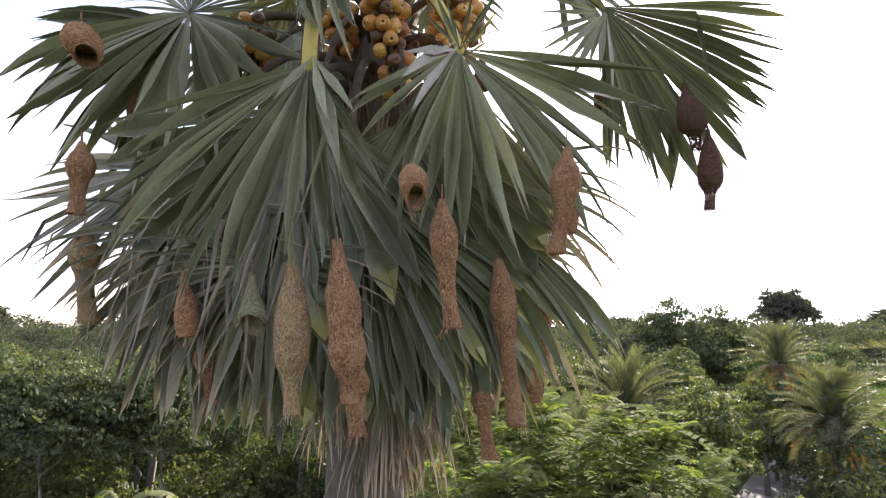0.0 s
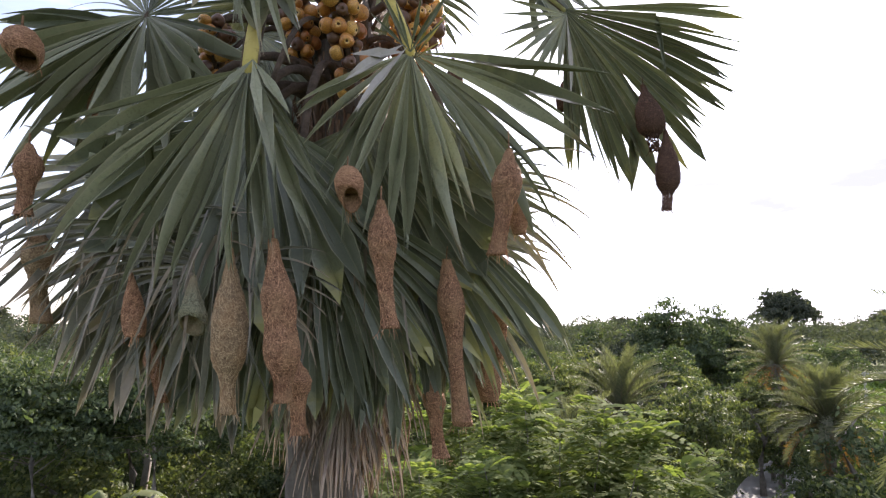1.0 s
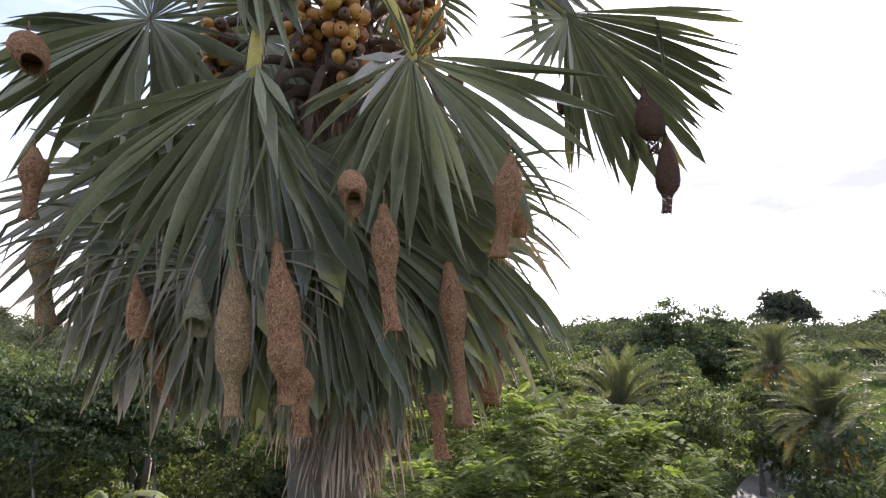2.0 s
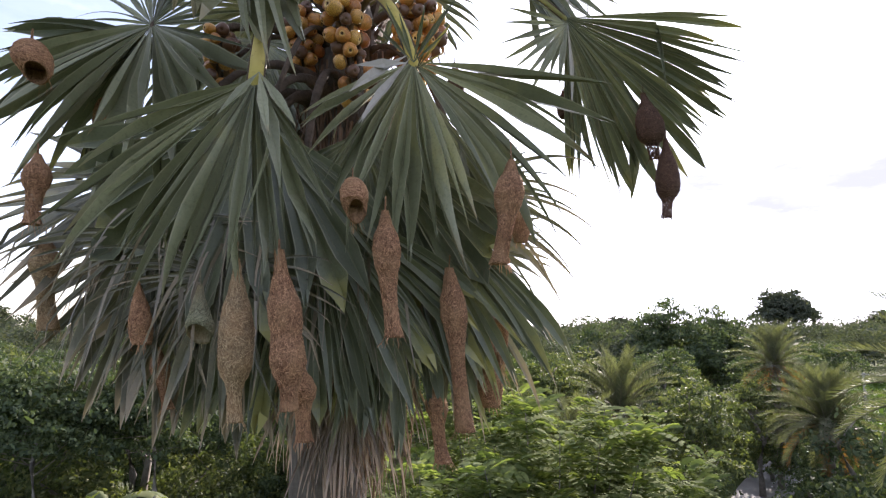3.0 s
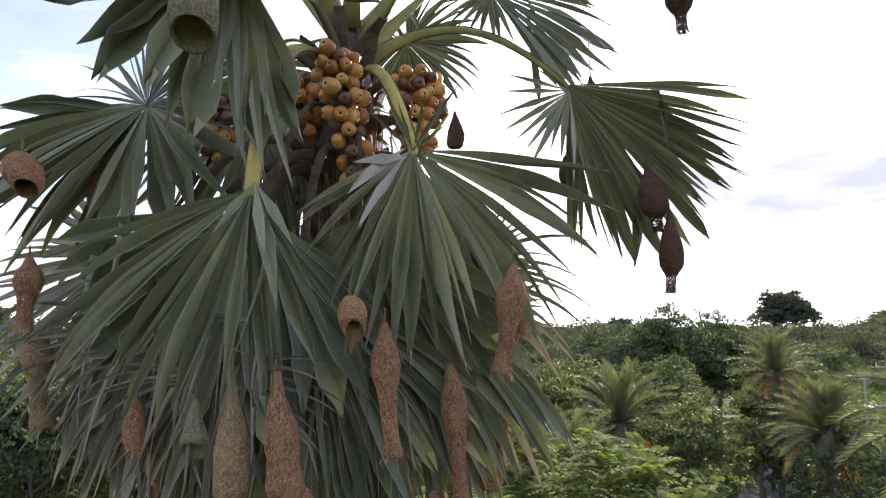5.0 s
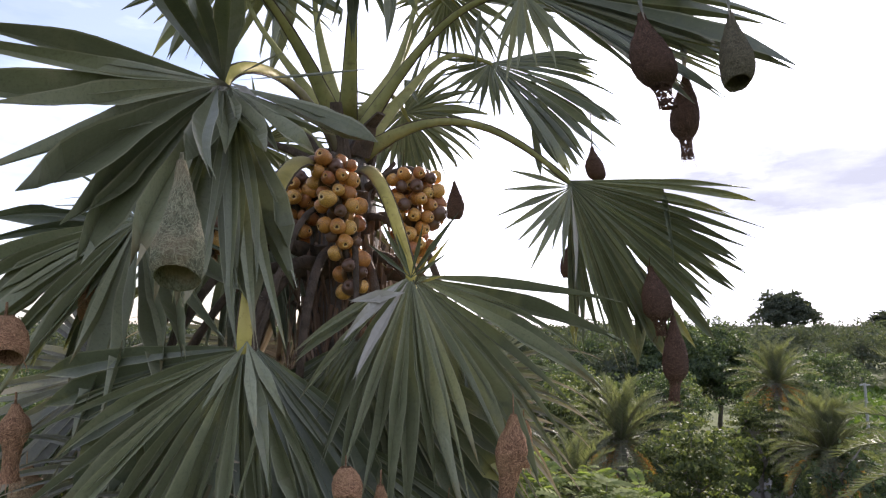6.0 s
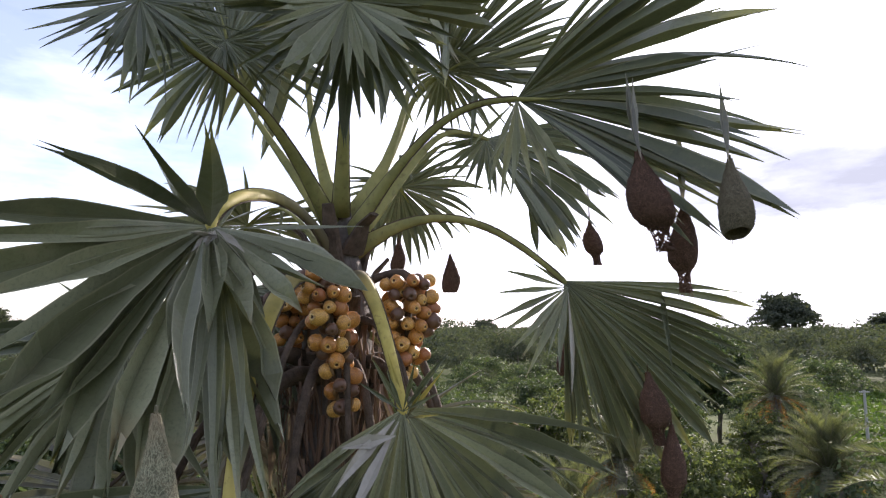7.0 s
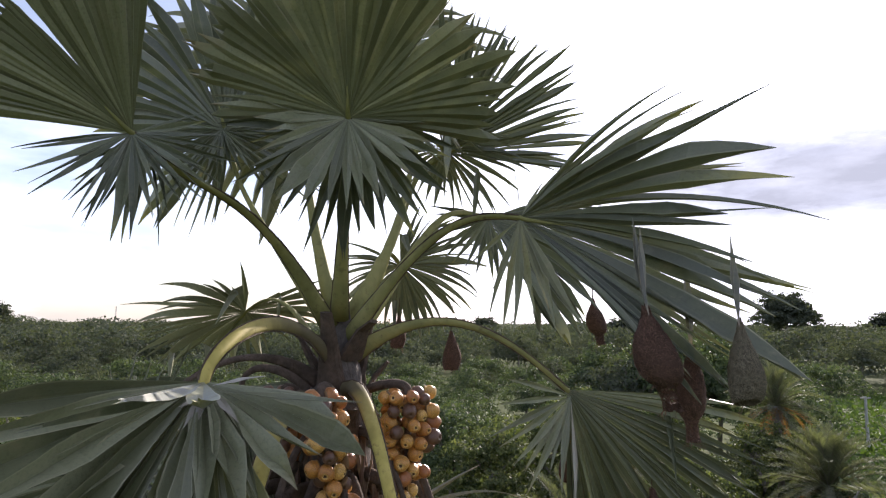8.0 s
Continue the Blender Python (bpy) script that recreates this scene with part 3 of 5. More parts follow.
def banana_plant(x, y, height, seed):
    rng = random.Random(seed)
    top = new("banana_plant")
    top.location = (x, y, 0)
    tagged(top, "juvenile banana plant with broad pale green leaves", "plant")
    v, f = tube([Vector((0, 0, -0.2)), Vector((0, 0, height * 0.4)), Vector((0.03, 0, height * 0.74))], [0.14, 0.1, 0.06], 9)
    mesh_object("stem", v, f, LEAF_MID, top, True)
    for i in range(9):
        a = i * 2.4
        out = Vector((math.cos(a), math.sin(a), 0))
        side = Vector((-out.y, out.x, 0))
        ln = rng.uniform(1.3, 1.9)
        d = (out * (0.5 + 0.06 * i) + Vector((0, 0, 0.9 - 0.05 * i))).normalized()
        p = Vector((0, 0, height * 0.72))
        v, f = [], []
        steps = 26
        for k in range(steps + 1):
            u = k / steps
            w = 0.015 if u < 0.14 else 0.17 * math.sin(math.pi * min(1, (u - 0.12) / 0.95)) ** 0.6
            e = rng.uniform(0.72, 1.0)
            sag = -0.5 * w * rng.uniform(0.6, 1.2)
            v += [tuple(p - side * w * e + Vector((0, 0, sag))), tuple(p), tuple(p + side * w * rng.uniform(0.72, 1.0) + Vector((0, 0, sag)))]
            d = (d + Vector((0, 0, -1)) * 0.085).normalized()
            p = p + d * ln / steps
        for k in range(steps):
            for q in (0, 1):
                if rng.random() > 0.07:
                    f.append((k * 3 + q, k * 3 + q + 1, k * 3 + q + 4, k * 3 + q + 3))
        mesh_object("leaf", v, f, LEAF_MID, top, True)
    return top


# feathery trees under and beside the palm
f1 = feather_tree(8.3, 4.8, 2500, LEAF_BRIGHT, 21, "light green tree with feathery compound leaves below the palm")
f1.location = (2.0, 10.6, 0)
for x, y, s, turn in ((0.3, 9.6, 0.90, 70), (3.6, 12.2, 0.93, 140), (1.2, 13.5, 0.97, 250)):
    copy_thing(f1, pose(x, y, 0, 0, 0, turn) @ Matrix.Scale(s, 4))

# trees close behind
dark_a = broadleaf(8.6, 6.0, 0.16, 11000, 22, LEAF_DARK, 31, "dark green leafy tree with pale branches", 0.3)
dark_a.location = (-11.4, 26.0, 0)
tall_a = broadleaf(8.8, 5.6, 0.155, 15000, 30, LEAF_DARK, 36, "tall dark green tree on a straight pale trunk", 0.42, 0.5, BARK_PALE, 0.6)
tall_a.location = (-14.4, 20.0, 0)
dark_b = broadleaf(8.0, 4.4, 0.145, 11500, 20, LEAF_MID, 32, "leafy green tree with lighter tips", 0.28)
dark_b.location = (8.3, 21.5, 0)
dark_c = broadleaf(5.6, 4.6, 0.165, 5800, 18, LEAF_DARK, 33, "low dark bushy tree", 0.12)
dark_c.location = (-2.6, 15.0, 0)
for src, x, y, s, turn in ((tall_a, -16.8, 21.5, 0.97, 60), (tall_a, -11.9, 19.6, 0.98, 130), (tall_a, -9.6, 21.5, 0.96, 230), (tall_a, -19.5, 24.5, 1.0, 330), (dark_a, -6.0, 27, 0.98, 200), (dark_b, -13.5, 29, 1.1, 20), (dark_b, -19.0, 29, 1.1, 250),
                           (dark_c, -4.6, 16.4, 0.8, 40), (dark_c, -1.2, 17.5, 1.0, 300), (dark_c, 12.6, 18.6, 0.6, 10), (dark_c, 13.2, 21.2, 0.72, 100), (dark_c, 15.6, 21.8, 0.7, 200), (dark_c, 6.0, 19.5, 0.95, 240),
                           (dark_b, 2.2, 27.0, 1.05, 60), (dark_b, 5.4, 30.5, 1.05, 160), (dark_a, 0.4, 30, 0.98, 200), (dark_a, 11.8, 34.5, 0.98, 90), (dark_b, 8.4, 36, 1.08, 330),
                           (dark_b, 21.5, 31, 0.5, 45), (dark_c, 18.0, 29.5, 0.95, 15), (dark_c, 20.0, 33.5, 1.1, 80), (dark_c, 11.4, 30.5, 1.0, 300), (dark_b, 14.6, 39.5, 0.95, 60), (dark_b, 17.0, 34.4, 0.9, 120), (dark_b, 19.6, 34.6, 0.85, 20), (dark_c, 17.5, 22.0, 0.9, 250), (dark_b, -2.5, 35, 1.02, 15), (dark_a, -11, 38, 1.05, 260)):
    copy_thing(src, pose(x, y, 0, 0, 0, turn) @ Matrix.Scale(s, 4))
bush = broadleaf(4.6, 4.8, 0.185, 4700, 26, LEAF_MID, 35, "dense green bush filling the gap between the trees", 0.08)
bush.location = (6.2, 17.0, 0)
rng_bush = random.Random(12)
gap = 13.0
while gap < 44:
    xx = -0.8 * gap
    while xx < 0.8 * gap:
        px, py = xx + rng_bush.uniform(-1, 1), gap + rng_bush.uniform(-1, 1)
        near_road = 25 < py < 40 and abs(px - (13.5 + (py - 28) * 0.35)) < 2.0
        sight = 14 < py < 36 and abs(px - 0.25 - 0.452 * py) < 1.6 + 0.03 * py
        low = 0.42 if px > 0.60 * py and py > 27 else 1.0
        if not near_road and not sight and not (px < -2.5 and py < 15.5):
            copy_thing((bush, dark_c)[rng_bush.randrange(2)], pose(px, py, 0, 0, 0, rng_bush.uniform(0, 360)) @ Matrix.Scale(rng_bush.uniform(0.75, 1.25) * low * (0.62 if px < -2 and py < 21 else 1.0), 4))
        xx += 4.6 + gap * 0.04
    gap += 4.8
for i in range(34):
    py = 17.5 + 24 * (i / 34) + rng_bush.uniform(-0.8, 0.8)
    px = -py * rng_bush.uniform(0.08, 0.74)
    if px < -8 and py < 23:
        continue
    copy_thing((bush, dark_c, bush)[i % 3], pose(px, py, 0, 0, 0, rng_bush.uniform(0, 360)) @ Matrix.Scale(rng_bush.uniform(0.85, 1.2) * (0.8 if py < 21 else 1.0), 4))

date_palm(14.6, 24.4, 5.5, 3, "bushy date palm with arching grey-green feather leaves", 110, 0.88, 8)
date_palm(6.9, 24.6, 5.9, 5, "date palm with arching feather leaves above the bushes", 70, 0.95, 8)
date_palm(18.8, 36.0, 7.0, 7, "date palm with some rust-coloured dry leaves", 60, 1.0, 9)
date_palm(9.35, 10.6, 7.9, 9, "date palm with yellow-green leaf tips", 40, 1.0, 2)
date_palm(4.0, 19.5, 5.1, 11, "low date palm among the bushes", 44, 0.85, 1)
banana_plant(-6.5, 13.2, 7.4, 4)

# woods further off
far_a = broadleaf(9.0, 8.5, 0.25, 4800, 24, LEAF_FAR_HAZE, 41, "distant dark green tree in the woods", 0.3, 0.6)
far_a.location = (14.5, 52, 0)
far_b = broadleaf(8.2, 7.5, 0.25, 4600, 22, LEAF_FAR_HAZE, 42, "distant green tree in the woods", 0.25, 0.6)
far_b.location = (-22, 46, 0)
far_c = broadleaf(7.4, 8.0, 0.25, 4600, 22, LEAF_FAR_HAZE, 43, "distant round-headed tree in the woods", 0.25, 0.6)
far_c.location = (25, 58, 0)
mid_a = broadleaf(8.6, 7.8, 0.2, 8000, 26, LEAF_DARK, 44, "rounded green tree in the middle of the woods", 0.25, 0.55)
mid_a.location = (-30, 50, 0)
mid_b = broadleaf(8.0, 8.0, 0.2, 8000, 24, LEAF_DARK, 45, "dark rounded tree in the middle of the woods", 0.25, 0.55)
mid_b.location = (29, 55, 0)
for x, y, turn, k in ((2.0, 52, 20, 0.8), (8.0, 57, 90, 0.85), (3.0, 65, 160, 0.9), (9.5, 71, 230, 0.9), (14.0, 79, 300, 0.95), (5.5, 80, 45, 0.95), (17.0, 66, 120, 0.85), (12.5, 47, 200, 0.75), (-3.0, 74, 10, 0.9)):
    copy_thing(mid_a if turn % 20 else mid_b, pose(x, y, 0, 0, 0, turn) @ Matrix.Scale(k, 4))
rng_far = random.Random(77)
row = 42.0
while row < 125:
    xx = -0.85 * row
    while xx < 0.85 * row:
        px, py = xx + rng_far.uniform(-2.5, 2.5), row + rng_far.uniform(-3, 3)
        in_field = px > 0.60 * py and 40 < py < 104
        if not in_field:
            copy_thing(((mid_a, mid_b, mid_a) if row < 64 else (far_a, far_b, far_c))[rng_far.randrange(3)], pose(px, py, 0, 0, 0, rng_far.uniform(0, 360)) @ Matrix.Scale(rng_far.uniform(0.66, 1.08), 4))
        xx += 7.5 + row * 0.045
    row += 7.0 + row * 0.06
ridge = broadleaf(11.2, 9.0, 0.25, 21000, 34, LEAF_DARK, 46, "tall dark rounded tree above the nearer woods", 0.26, 0.55)
ridge.location = (18.7, 53, 0)
copy_thing(ridge, pose(24.6, 57, 0, 0, 0, 130) @ Matrix.Scale(0.96, 4))
copy_thing(ridge, pose(14.2, 58, 0, 0, 0, 250) @ Matrix.Scale(0.84, 4))

big = broadleaf(22.6, 19.5, 0.55, 28000, 62, LEAF_FAR_HAZE, 53, "large spreading tree standing above the distant woods", 0.24, 0.8)
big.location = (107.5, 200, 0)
copy_thing(big, pose(150, 215, 0, 0, 0, 90) @ Matrix.Scale(0.72, 4))
copy_thing(big, pose(15.5, 232, 0, 0, 0, 30) @ Matrix.Scale(0.62, 4))
copy_thing(big, pose(-178, 250, 0, 0, 0, 200) @ Matrix.Scale(0.85, 4))
copy_thing(big, pose(57, 205, 0, 0, 0, 150) @ Matrix.Scale(0.6, 4))


def far_woods():
    """The closed canopy towards the horizon."""
    rs = np.random.RandomState(5)
    pts, outs, sizes = [], [], []
    for i in range(1500):
        d = 125 * (900 / 125) ** rs.rand()
        a = rs.uniform(-0.75, 0.75)
        x, y = d * math.sin(a), d * math.cos(a)
        h = rs.uniform(5.5, 10.0) * (1 + 0.35 * rs.rand() ** 4)
        s = rs.uniform(3.0, 5.5) * (1 + d / 500)
        n = 400 if d < 320 else 130
        u = rs.normal(size=(n, 3))
        u /= np.linalg.norm(u, axis=1, keepdims=True)
        u[:, 2] = np.abs(u[:, 2])
        pts.append(np.array([x, y, h - s * 0.62]) + u * rs.uniform(0.75, 1.05, (n, 1)) * np.array([s, s, s * 0.62]))
        outs.append(u)
        sizes.append(np.full((n, 1), 0.32 + 0.0016 * d))
    return leaf_quads(rs, np.concatenate(pts), np.concatenate(outs), np.concatenate(sizes), 0.7, 0.3)


tagged(quad_mesh("far_woods", far_woods(), LEAF_FAR_HAZE), "green woods reaching to the horizon, with haze tinted into the leaves", "woods", kind="stuff")


def field():
    rs = np.random.RandomState(8)
    n = 16000
    x = rs.uniform(27, 95, n)
    y = rs.uniform(43, 102, n)
    keep = x > 0.60 * y
    c = np.stack([x, y, 0.25 + 0.35 * rs.rand(n)], axis=1)[keep]
    o = np.tile(np.array([0, 0, 0.2]), (len(c), 1))
    return leaf_quads(rs, c, o, 0.9, 0.35, 0.6)


tagged(quad_mesh("field_grass", field(), GRASS), "bright green open field of tall grass", "field", kind="stuff")


def post(x, y, h):
    v, f = tube([Vector((0, 0, -0.3)), Vector((0, 0, h * 0.5)), Vector((0, 0, h))], [0.15, 0.13, 0.11], 8)
    p = mesh_object("concrete_post", v, f, CONCRETE)
    p.location = (x, y, 0)
    tagged(p, "pale concrete post with a short cross arm at the field edge", "post")
    v, f = tube([Vector((-0.45, 0, h - 0.15)), Vector((0.45, 0, h - 0.15))], [0.07, 0.07], 6)
    mesh_object("cross_arm", v, f, CONCRETE, p)


post(38.5, 58.5, 5.0)


def mast(x, y, h):
    parts = [tube([Vector((0.8 * a, 0.8 * b, 0)), Vector((0.25 * a, 0.25 * b, h))], [0.22, 0.16], 5) for a, b in ((-1, -1), (1, -1), (0, 1))]
    for i in range(12):
        z0, z1 = h * i / 12, h * (i + 1) / 12
        parts.append(tube([Vector((-0.7, -0.7, z0)), Vector((0.7, -0.7, z1))], [0.1, 0.1], 4))
    v, f = join(parts)
    m = mesh_object("lattice_mast", v, f, STEEL)
    m.location = (x, y, 0)
    tagged(m, "thin grey lattice mast far off above the woods", "mast")


mast(-320, 620, 24)

# ---------------------------------------------------------------- the fan palm
TX, TY, CROWN_Z = -0.42, 4.25, 11.72
palm = new("palmyra_palm")
palm.location = (TX, TY, 0)
tagged(palm, "tall fan palm with drooping fronds, orange fruit and dry skirt", "palm tree")
PALM_INV = Matrix.Translation((-TX, -TY, 0))


def on_palm(ob, parent=None):
    """Parents a part whose mesh is in world coordinates."""
    ob.parent = parent or palm
    ob.matrix_parent_inverse = Matrix.Identity(4) if parent else PALM_INV
    return ob


def trunk_mesh():
    rng = random.Random(4)
    verts, faces = [], []
    sides, rings = 28, 190
    for i in range(rings + 1):
        z = 11.7 * i / rings
        r = 0.285 + 0.12 * math.exp(-z / 0.7) - 0.05 * z / 12
        lean = -0.03 * max(0.0, 10.8 - z)
        r *= 1 - 0.05 * max(0.0, math.sin(z * 2 * math.pi / 0.13)) ** 6
        if z > 10.9:
            r *= 1 - 0.72 * (z - 10.9) / 0.8
        for j in range(sides):
            f = 2 * math.pi * j / sides
            q = r * (1 + 0.05 * noise.noise((math.cos(f) * 2, math.sin(f) * 2, z * 3)))
            verts.append((TX + lean + q * math.cos(f), TY + q * math.sin(f), z))
    for i in range(rings):
        for j in range(sides):
            k = (j + 1) % sides
            faces.append((i * sides + j, i * sides + k, (i + 1) * sides + k, (i + 1) * sides + j))
    faces.append(tuple(rings * sides + j for j in range(sides)))
    return verts, faces


tv, tf = trunk_mesh()
on_palm(mesh_object("trunk", tv, tf, TRUNK, smooth=True))
palm.children[0]["label"] = "grey ringed palm trunk"


def blade_strip(rng, hub, axis, side, normal, theta, dth, length, split, droop, fold, cup, bend_at, limp):
    """One pleated segment of a fan: three rows of vertices from the hub to the tip."""
    d = axis * math.cos(theta) + side * math.sin(theta) + normal * cup * (1 - math.cos(theta)) * 0.5
    d.normalize()
    verts, rows = [], []
    steps = 13
    p = hub.copy()
    down = Vector((0, 0, -1))
    sway = (axis * rng.uniform(-1, 1) + side * rng.uniform(-1, 1) + normal * rng.uniform(-1, 1)) * 0.16
    twist = rng.uniform(-0.5, 0.5)
    roll = rng.uniform(-0.45, 0.45)
    ds = length / steps
    fork = rng.random() < 0.4
    hw_split = math.tan(dth / 2) * split * length * 1.03
    for i in range(steps + 1):
        s = i / steps
        n = (normal - d * normal.dot(d))
        n = n.normalized() if n.length > 1e-3 else frame_of(d)[0]
        w = n.cross(d).normalized()
        a = (twist * (s - split) / (1 - split) + roll * smoothstep((s - split) / 0.3)) if s > split else 0.0
        if a:
            w, n = w * math.cos(a) + n * math.sin(a), n * math.cos(a) - w * math.sin(a)
        if s <= split:
            hw = math.tan(dth / 2) * s * length * 1.03
        else:
            q = (s - split) / (1 - split)
            hw = hw_split * (1 + 0.06 * q) * (1 - q ** 1.15) + 0.0012
        hw = max(hw * rng.uniform(0.93, 1.05), 0.002)
        f = fold * min(1.0, 0.4 + s)
        if i == steps:
            hw = 0.006 + 0.05 * hw_split if fork else 0.0012
        rows.append(s)
        verts.append(tuple(p - w * hw))
        verts.append(tuple(p - n * hw * f) if i < steps or not fork else tuple(p - d * ds * 1.25))
        verts.append(tuple(p + w * hw))
        g = droop * ds * (0.3 + 1.9 * s ** 1.5) * (1 + limp * smoothstep((s - 0.6 * split) / 0.3))
        if s > split:
            d = d + sway * ds * 3
        d = (d + down * g).normalized()
        if bend_at and s <= bend_at < s + 1 / steps:
            d = (d * 0.25 + down * 0.95 + sway * 2).normalized()
        p = p + d * ds
    faces, uvs = [], []
    for i in range(steps):
        a = i * 3
        for q in (0, 1):
            faces.append((a + q, a + q + 1, a + q + 4, a + q + 3))
            u0, u1, v0, v1 = q * 0.5, q * 0.5 + 0.5, rows[i], rows[i + 1]
            uvs += [(u0, v0), (u1, v0), (u1, v1), (u0, v1)]
    return verts, faces, uvs


def frond(hub, tip, face, stem_z, rise=0.35, count=38, spread=290, lo=None, hi=None, droop=0.5, split=0.5, fold=0.8, cup=0.25,
          bent=0.1, limp=0.5, seed=1, kind="green", pieces=False, petiole=True, label="", back=0.35, wide=0.85, stiff=(0, 0), short=(1, 1), yellow=False, over=1.15, wild=0.6, loose=360, arch=None):
    """One fan leaf: a channelled petiole that ends in a costa, and a pleated blade."""
    rng = random.Random(seed * 7 + 3)
    hub, tip, face = Vector(hub), Vector(tip), Vector(face)
    axis = tip - hub
    size = axis.length
    axis.normalize()
    normal = (face - axis * face.dot(axis)).normalized()
    side = axis.cross(normal).normalized()
    out = Vector((hub.x - TX, hub.y - TY, 0))
    out = out.normalized() if out.length > 0.05 else Vector((0, 1, 0))
    base = Vector((TX, TY, stem_z - 0.12)) + out * 0.09
    span = (hub - base).length
    c1 = base + (out * 0.45 + Vector((0, 0, rise))) * span
    c2 = hub - axis * back * span
    if arch:
        c1, c2 = Vector(arch[0]), Vector(arch[1])
    pts = bezier(base, c1, c2, hub, 16)
    rad = [(0.026 * (1 - i / 16) ** 1.5 + 0.024) * wide for i in range(17)]
    for q, k in enumerate((1.25, 1.1, 0.95, 0.85, 0.85) if yellow else (1.9, 1.65, 1.42, 1.25, 1.12)):
        rad[q] *= k
    pts += [hub + axis * size * 0.03 - normal * 0.012, hub + axis * size * 0.2 - normal * 0.022]
    rad += [0.014, 0.003]
    v, f = tube(pts, rad, 8, 0.55, normal if petiole else Vector((0, 0, 1)))
    rows = len(pts)
    uv = [(0.5, (i + e) / rows) for i in range(rows - 1) for _ in range(8) for e in (0, 0, 1, 1)] + [(0.5, 0.0)] * 8 + [(0.5, 1.0)] * 8
    stem = on_palm(mesh_object("frond", v, f, BASE_BROWN if kind == "dead" or (stem_z < 11.35 and not yellow) else PETIOLE_YELLOW if yellow else PETIOLE, smooth=True, uvs=uv))
    if label:
        stem["label"] = label
        edge = []
        for sg in (-1, 1):
            line = []
            for i in range(17):
                d = pts[i + 1] - pts[max(i - 1, 0)]
                a, b = frame_of(d, normal if petiole else Vector((0, 0, 1)))
                line.append(pts[i] + a * sg * rad[i] * 0.98)
            edge.append(tube(line, [0.0055 * (0.6 + 0.8 * rng.random()) for _ in line], 5))
        v, f = join(edge)
        on_palm(mesh_object("stalk_margin", v, f, BASE_BROWN, smooth=False), stem)["label"] = "dark horny margin of the stalk"
    lo, hi = (-spread / 2 if lo is None else lo), (spread / 2 if hi is None else hi)
    fan(stem, rng, hub, axis, side, normal, size, count, lo, hi, droop, split, fold, cup, bent, limp, kind, pieces, stiff, short, over, wild, loose)
    return stem


def fan(stem, rng, hub, axis, side, normal, size, count, lo, hi, droop, split, fold, cup, bent, limp, kind, pieces, stiff, short, over, wild, loose):
    """The pleated segments of a blade between two angles, under their stalk."""
    dth = radians(hi - lo) / count
    allv, allf, alluv = [], [], []
    for i in range(count):
        th = radians(lo) + (i + 0.5) * dth
        length = size * (0.66 + 0.34 * math.cos(th * 0.55)) * rng.uniform(0.88, 1.05)
        length *= 1 - (1 - short[0 if th < 0 else 1]) * min(1.0, th / radians(lo if th < 0 else hi)) ** 2
        bend = rng.uniform(0.32, 0.95) if rng.random() < bent else 0
        length *= 1 + wild * rng.uniform(-0.16, 0.08)
        free = abs(math.degrees(th)) > loose or rng.random() < 0.14 * wild
        cut = split * (rng.uniform(0.3, 0.5) if free else rng.uniform(0.85 - 0.25 * wild, 1.12))
        lean = normal + (axis * rng.uniform(-1, 1) + side * rng.uniform(-1, 1)) * 0.30 * wild
        heading = axis + normal * rng.uniform(-0.10, 0.10) * wild
        v, f, uv = blade_strip(rng, hub, heading, side, lean, th + rng.uniform(-0.28, 0.28) * wild * dth, dth * over * (1 + wild * rng.uniform(-0.3, 0.42)) * (1.5 if free else 1), length,
                               min(cut, 0.93), droop * (1 + wild * rng.uniform(-0.45, 0.6)), fold * rng.uniform(0.75, 1.3), cup, bend, (rng.uniform(0, limp) if not stiff[0] < math.degrees(th) < stiff[1] else -0.85))
        if pieces:
            on_palm(mesh_object("leaf_segment", v, f, BLADE[kind, True], uvs=uv), stem)
        else:
            o = len(allv)
            allv += v
            allf += [tuple(k + o for k in q) for q in f]
            alluv += uv
    if not pieces:
        on_palm(mesh_object("blade", allv, allf, BLADE[kind, False], uvs=alluv), stem)


def lobe(stem, hub, tip, face, count, lo, hi, seed, droop=0.3, split=0.45, fold=1.1, cup=0.0, bent=0.0, limp=0.3, kind="green", pieces=True, stiff=(0, 0), short=(1, 1), over=1.2, wild=0.7, loose=360):
    """A further lobe of a fan, split from the rest of its blade."""
    hub, axis = Vector(hub), Vector(tip) - Vector(hub)
    size = axis.length
    axis.normalize()
    normal = (Vector(face) - axis * Vector(face).dot(axis)).normalized()
    fan(stem, random.Random(seed), hub, axis, axis.cross(normal).normalized(), normal, size, count, lo, hi, droop, split, fold, cup, bent, limp, kind, pieces, stiff, short, over, wild, loose)


# nearest fronds, segment by segment
frond((-0.576, 2.600, 10.120), (-0.832, 2.460, 9.095), (0.05, -1, 0.3), 11.05, 0.12, count=23, lo=-54, hi=60, short=(0.66, 1.0), droop=0.3, bent=0.1, seed=1, yellow=True, pieces=True, wide=1.5, split=0.6, fold=1.5, wild=0.9, arch=((-0.591, 3.500, 11.587), (-0.608, 2.800, 10.771)), label="broad drooping fan leaf with folded grey-green segments")
frond((0.088, 3.215, 10.470), (0.504, 2.900, 9.294), (0.1, -1, 0.5), 11.2, 0.1, count=26, lo=-72, hi=80, droop=0.4, bent=0.12, seed=2, yellow=True, pieces=True, wide=1.3, split=0.6, fold=1.5, wild=0.9, short=(1.0, 0.62), arch=((-0.247, 3.900, 11.463), (-0.023, 3.400, 10.916)), label="fan leaf with a yellow stalk and some bent silvery segments")
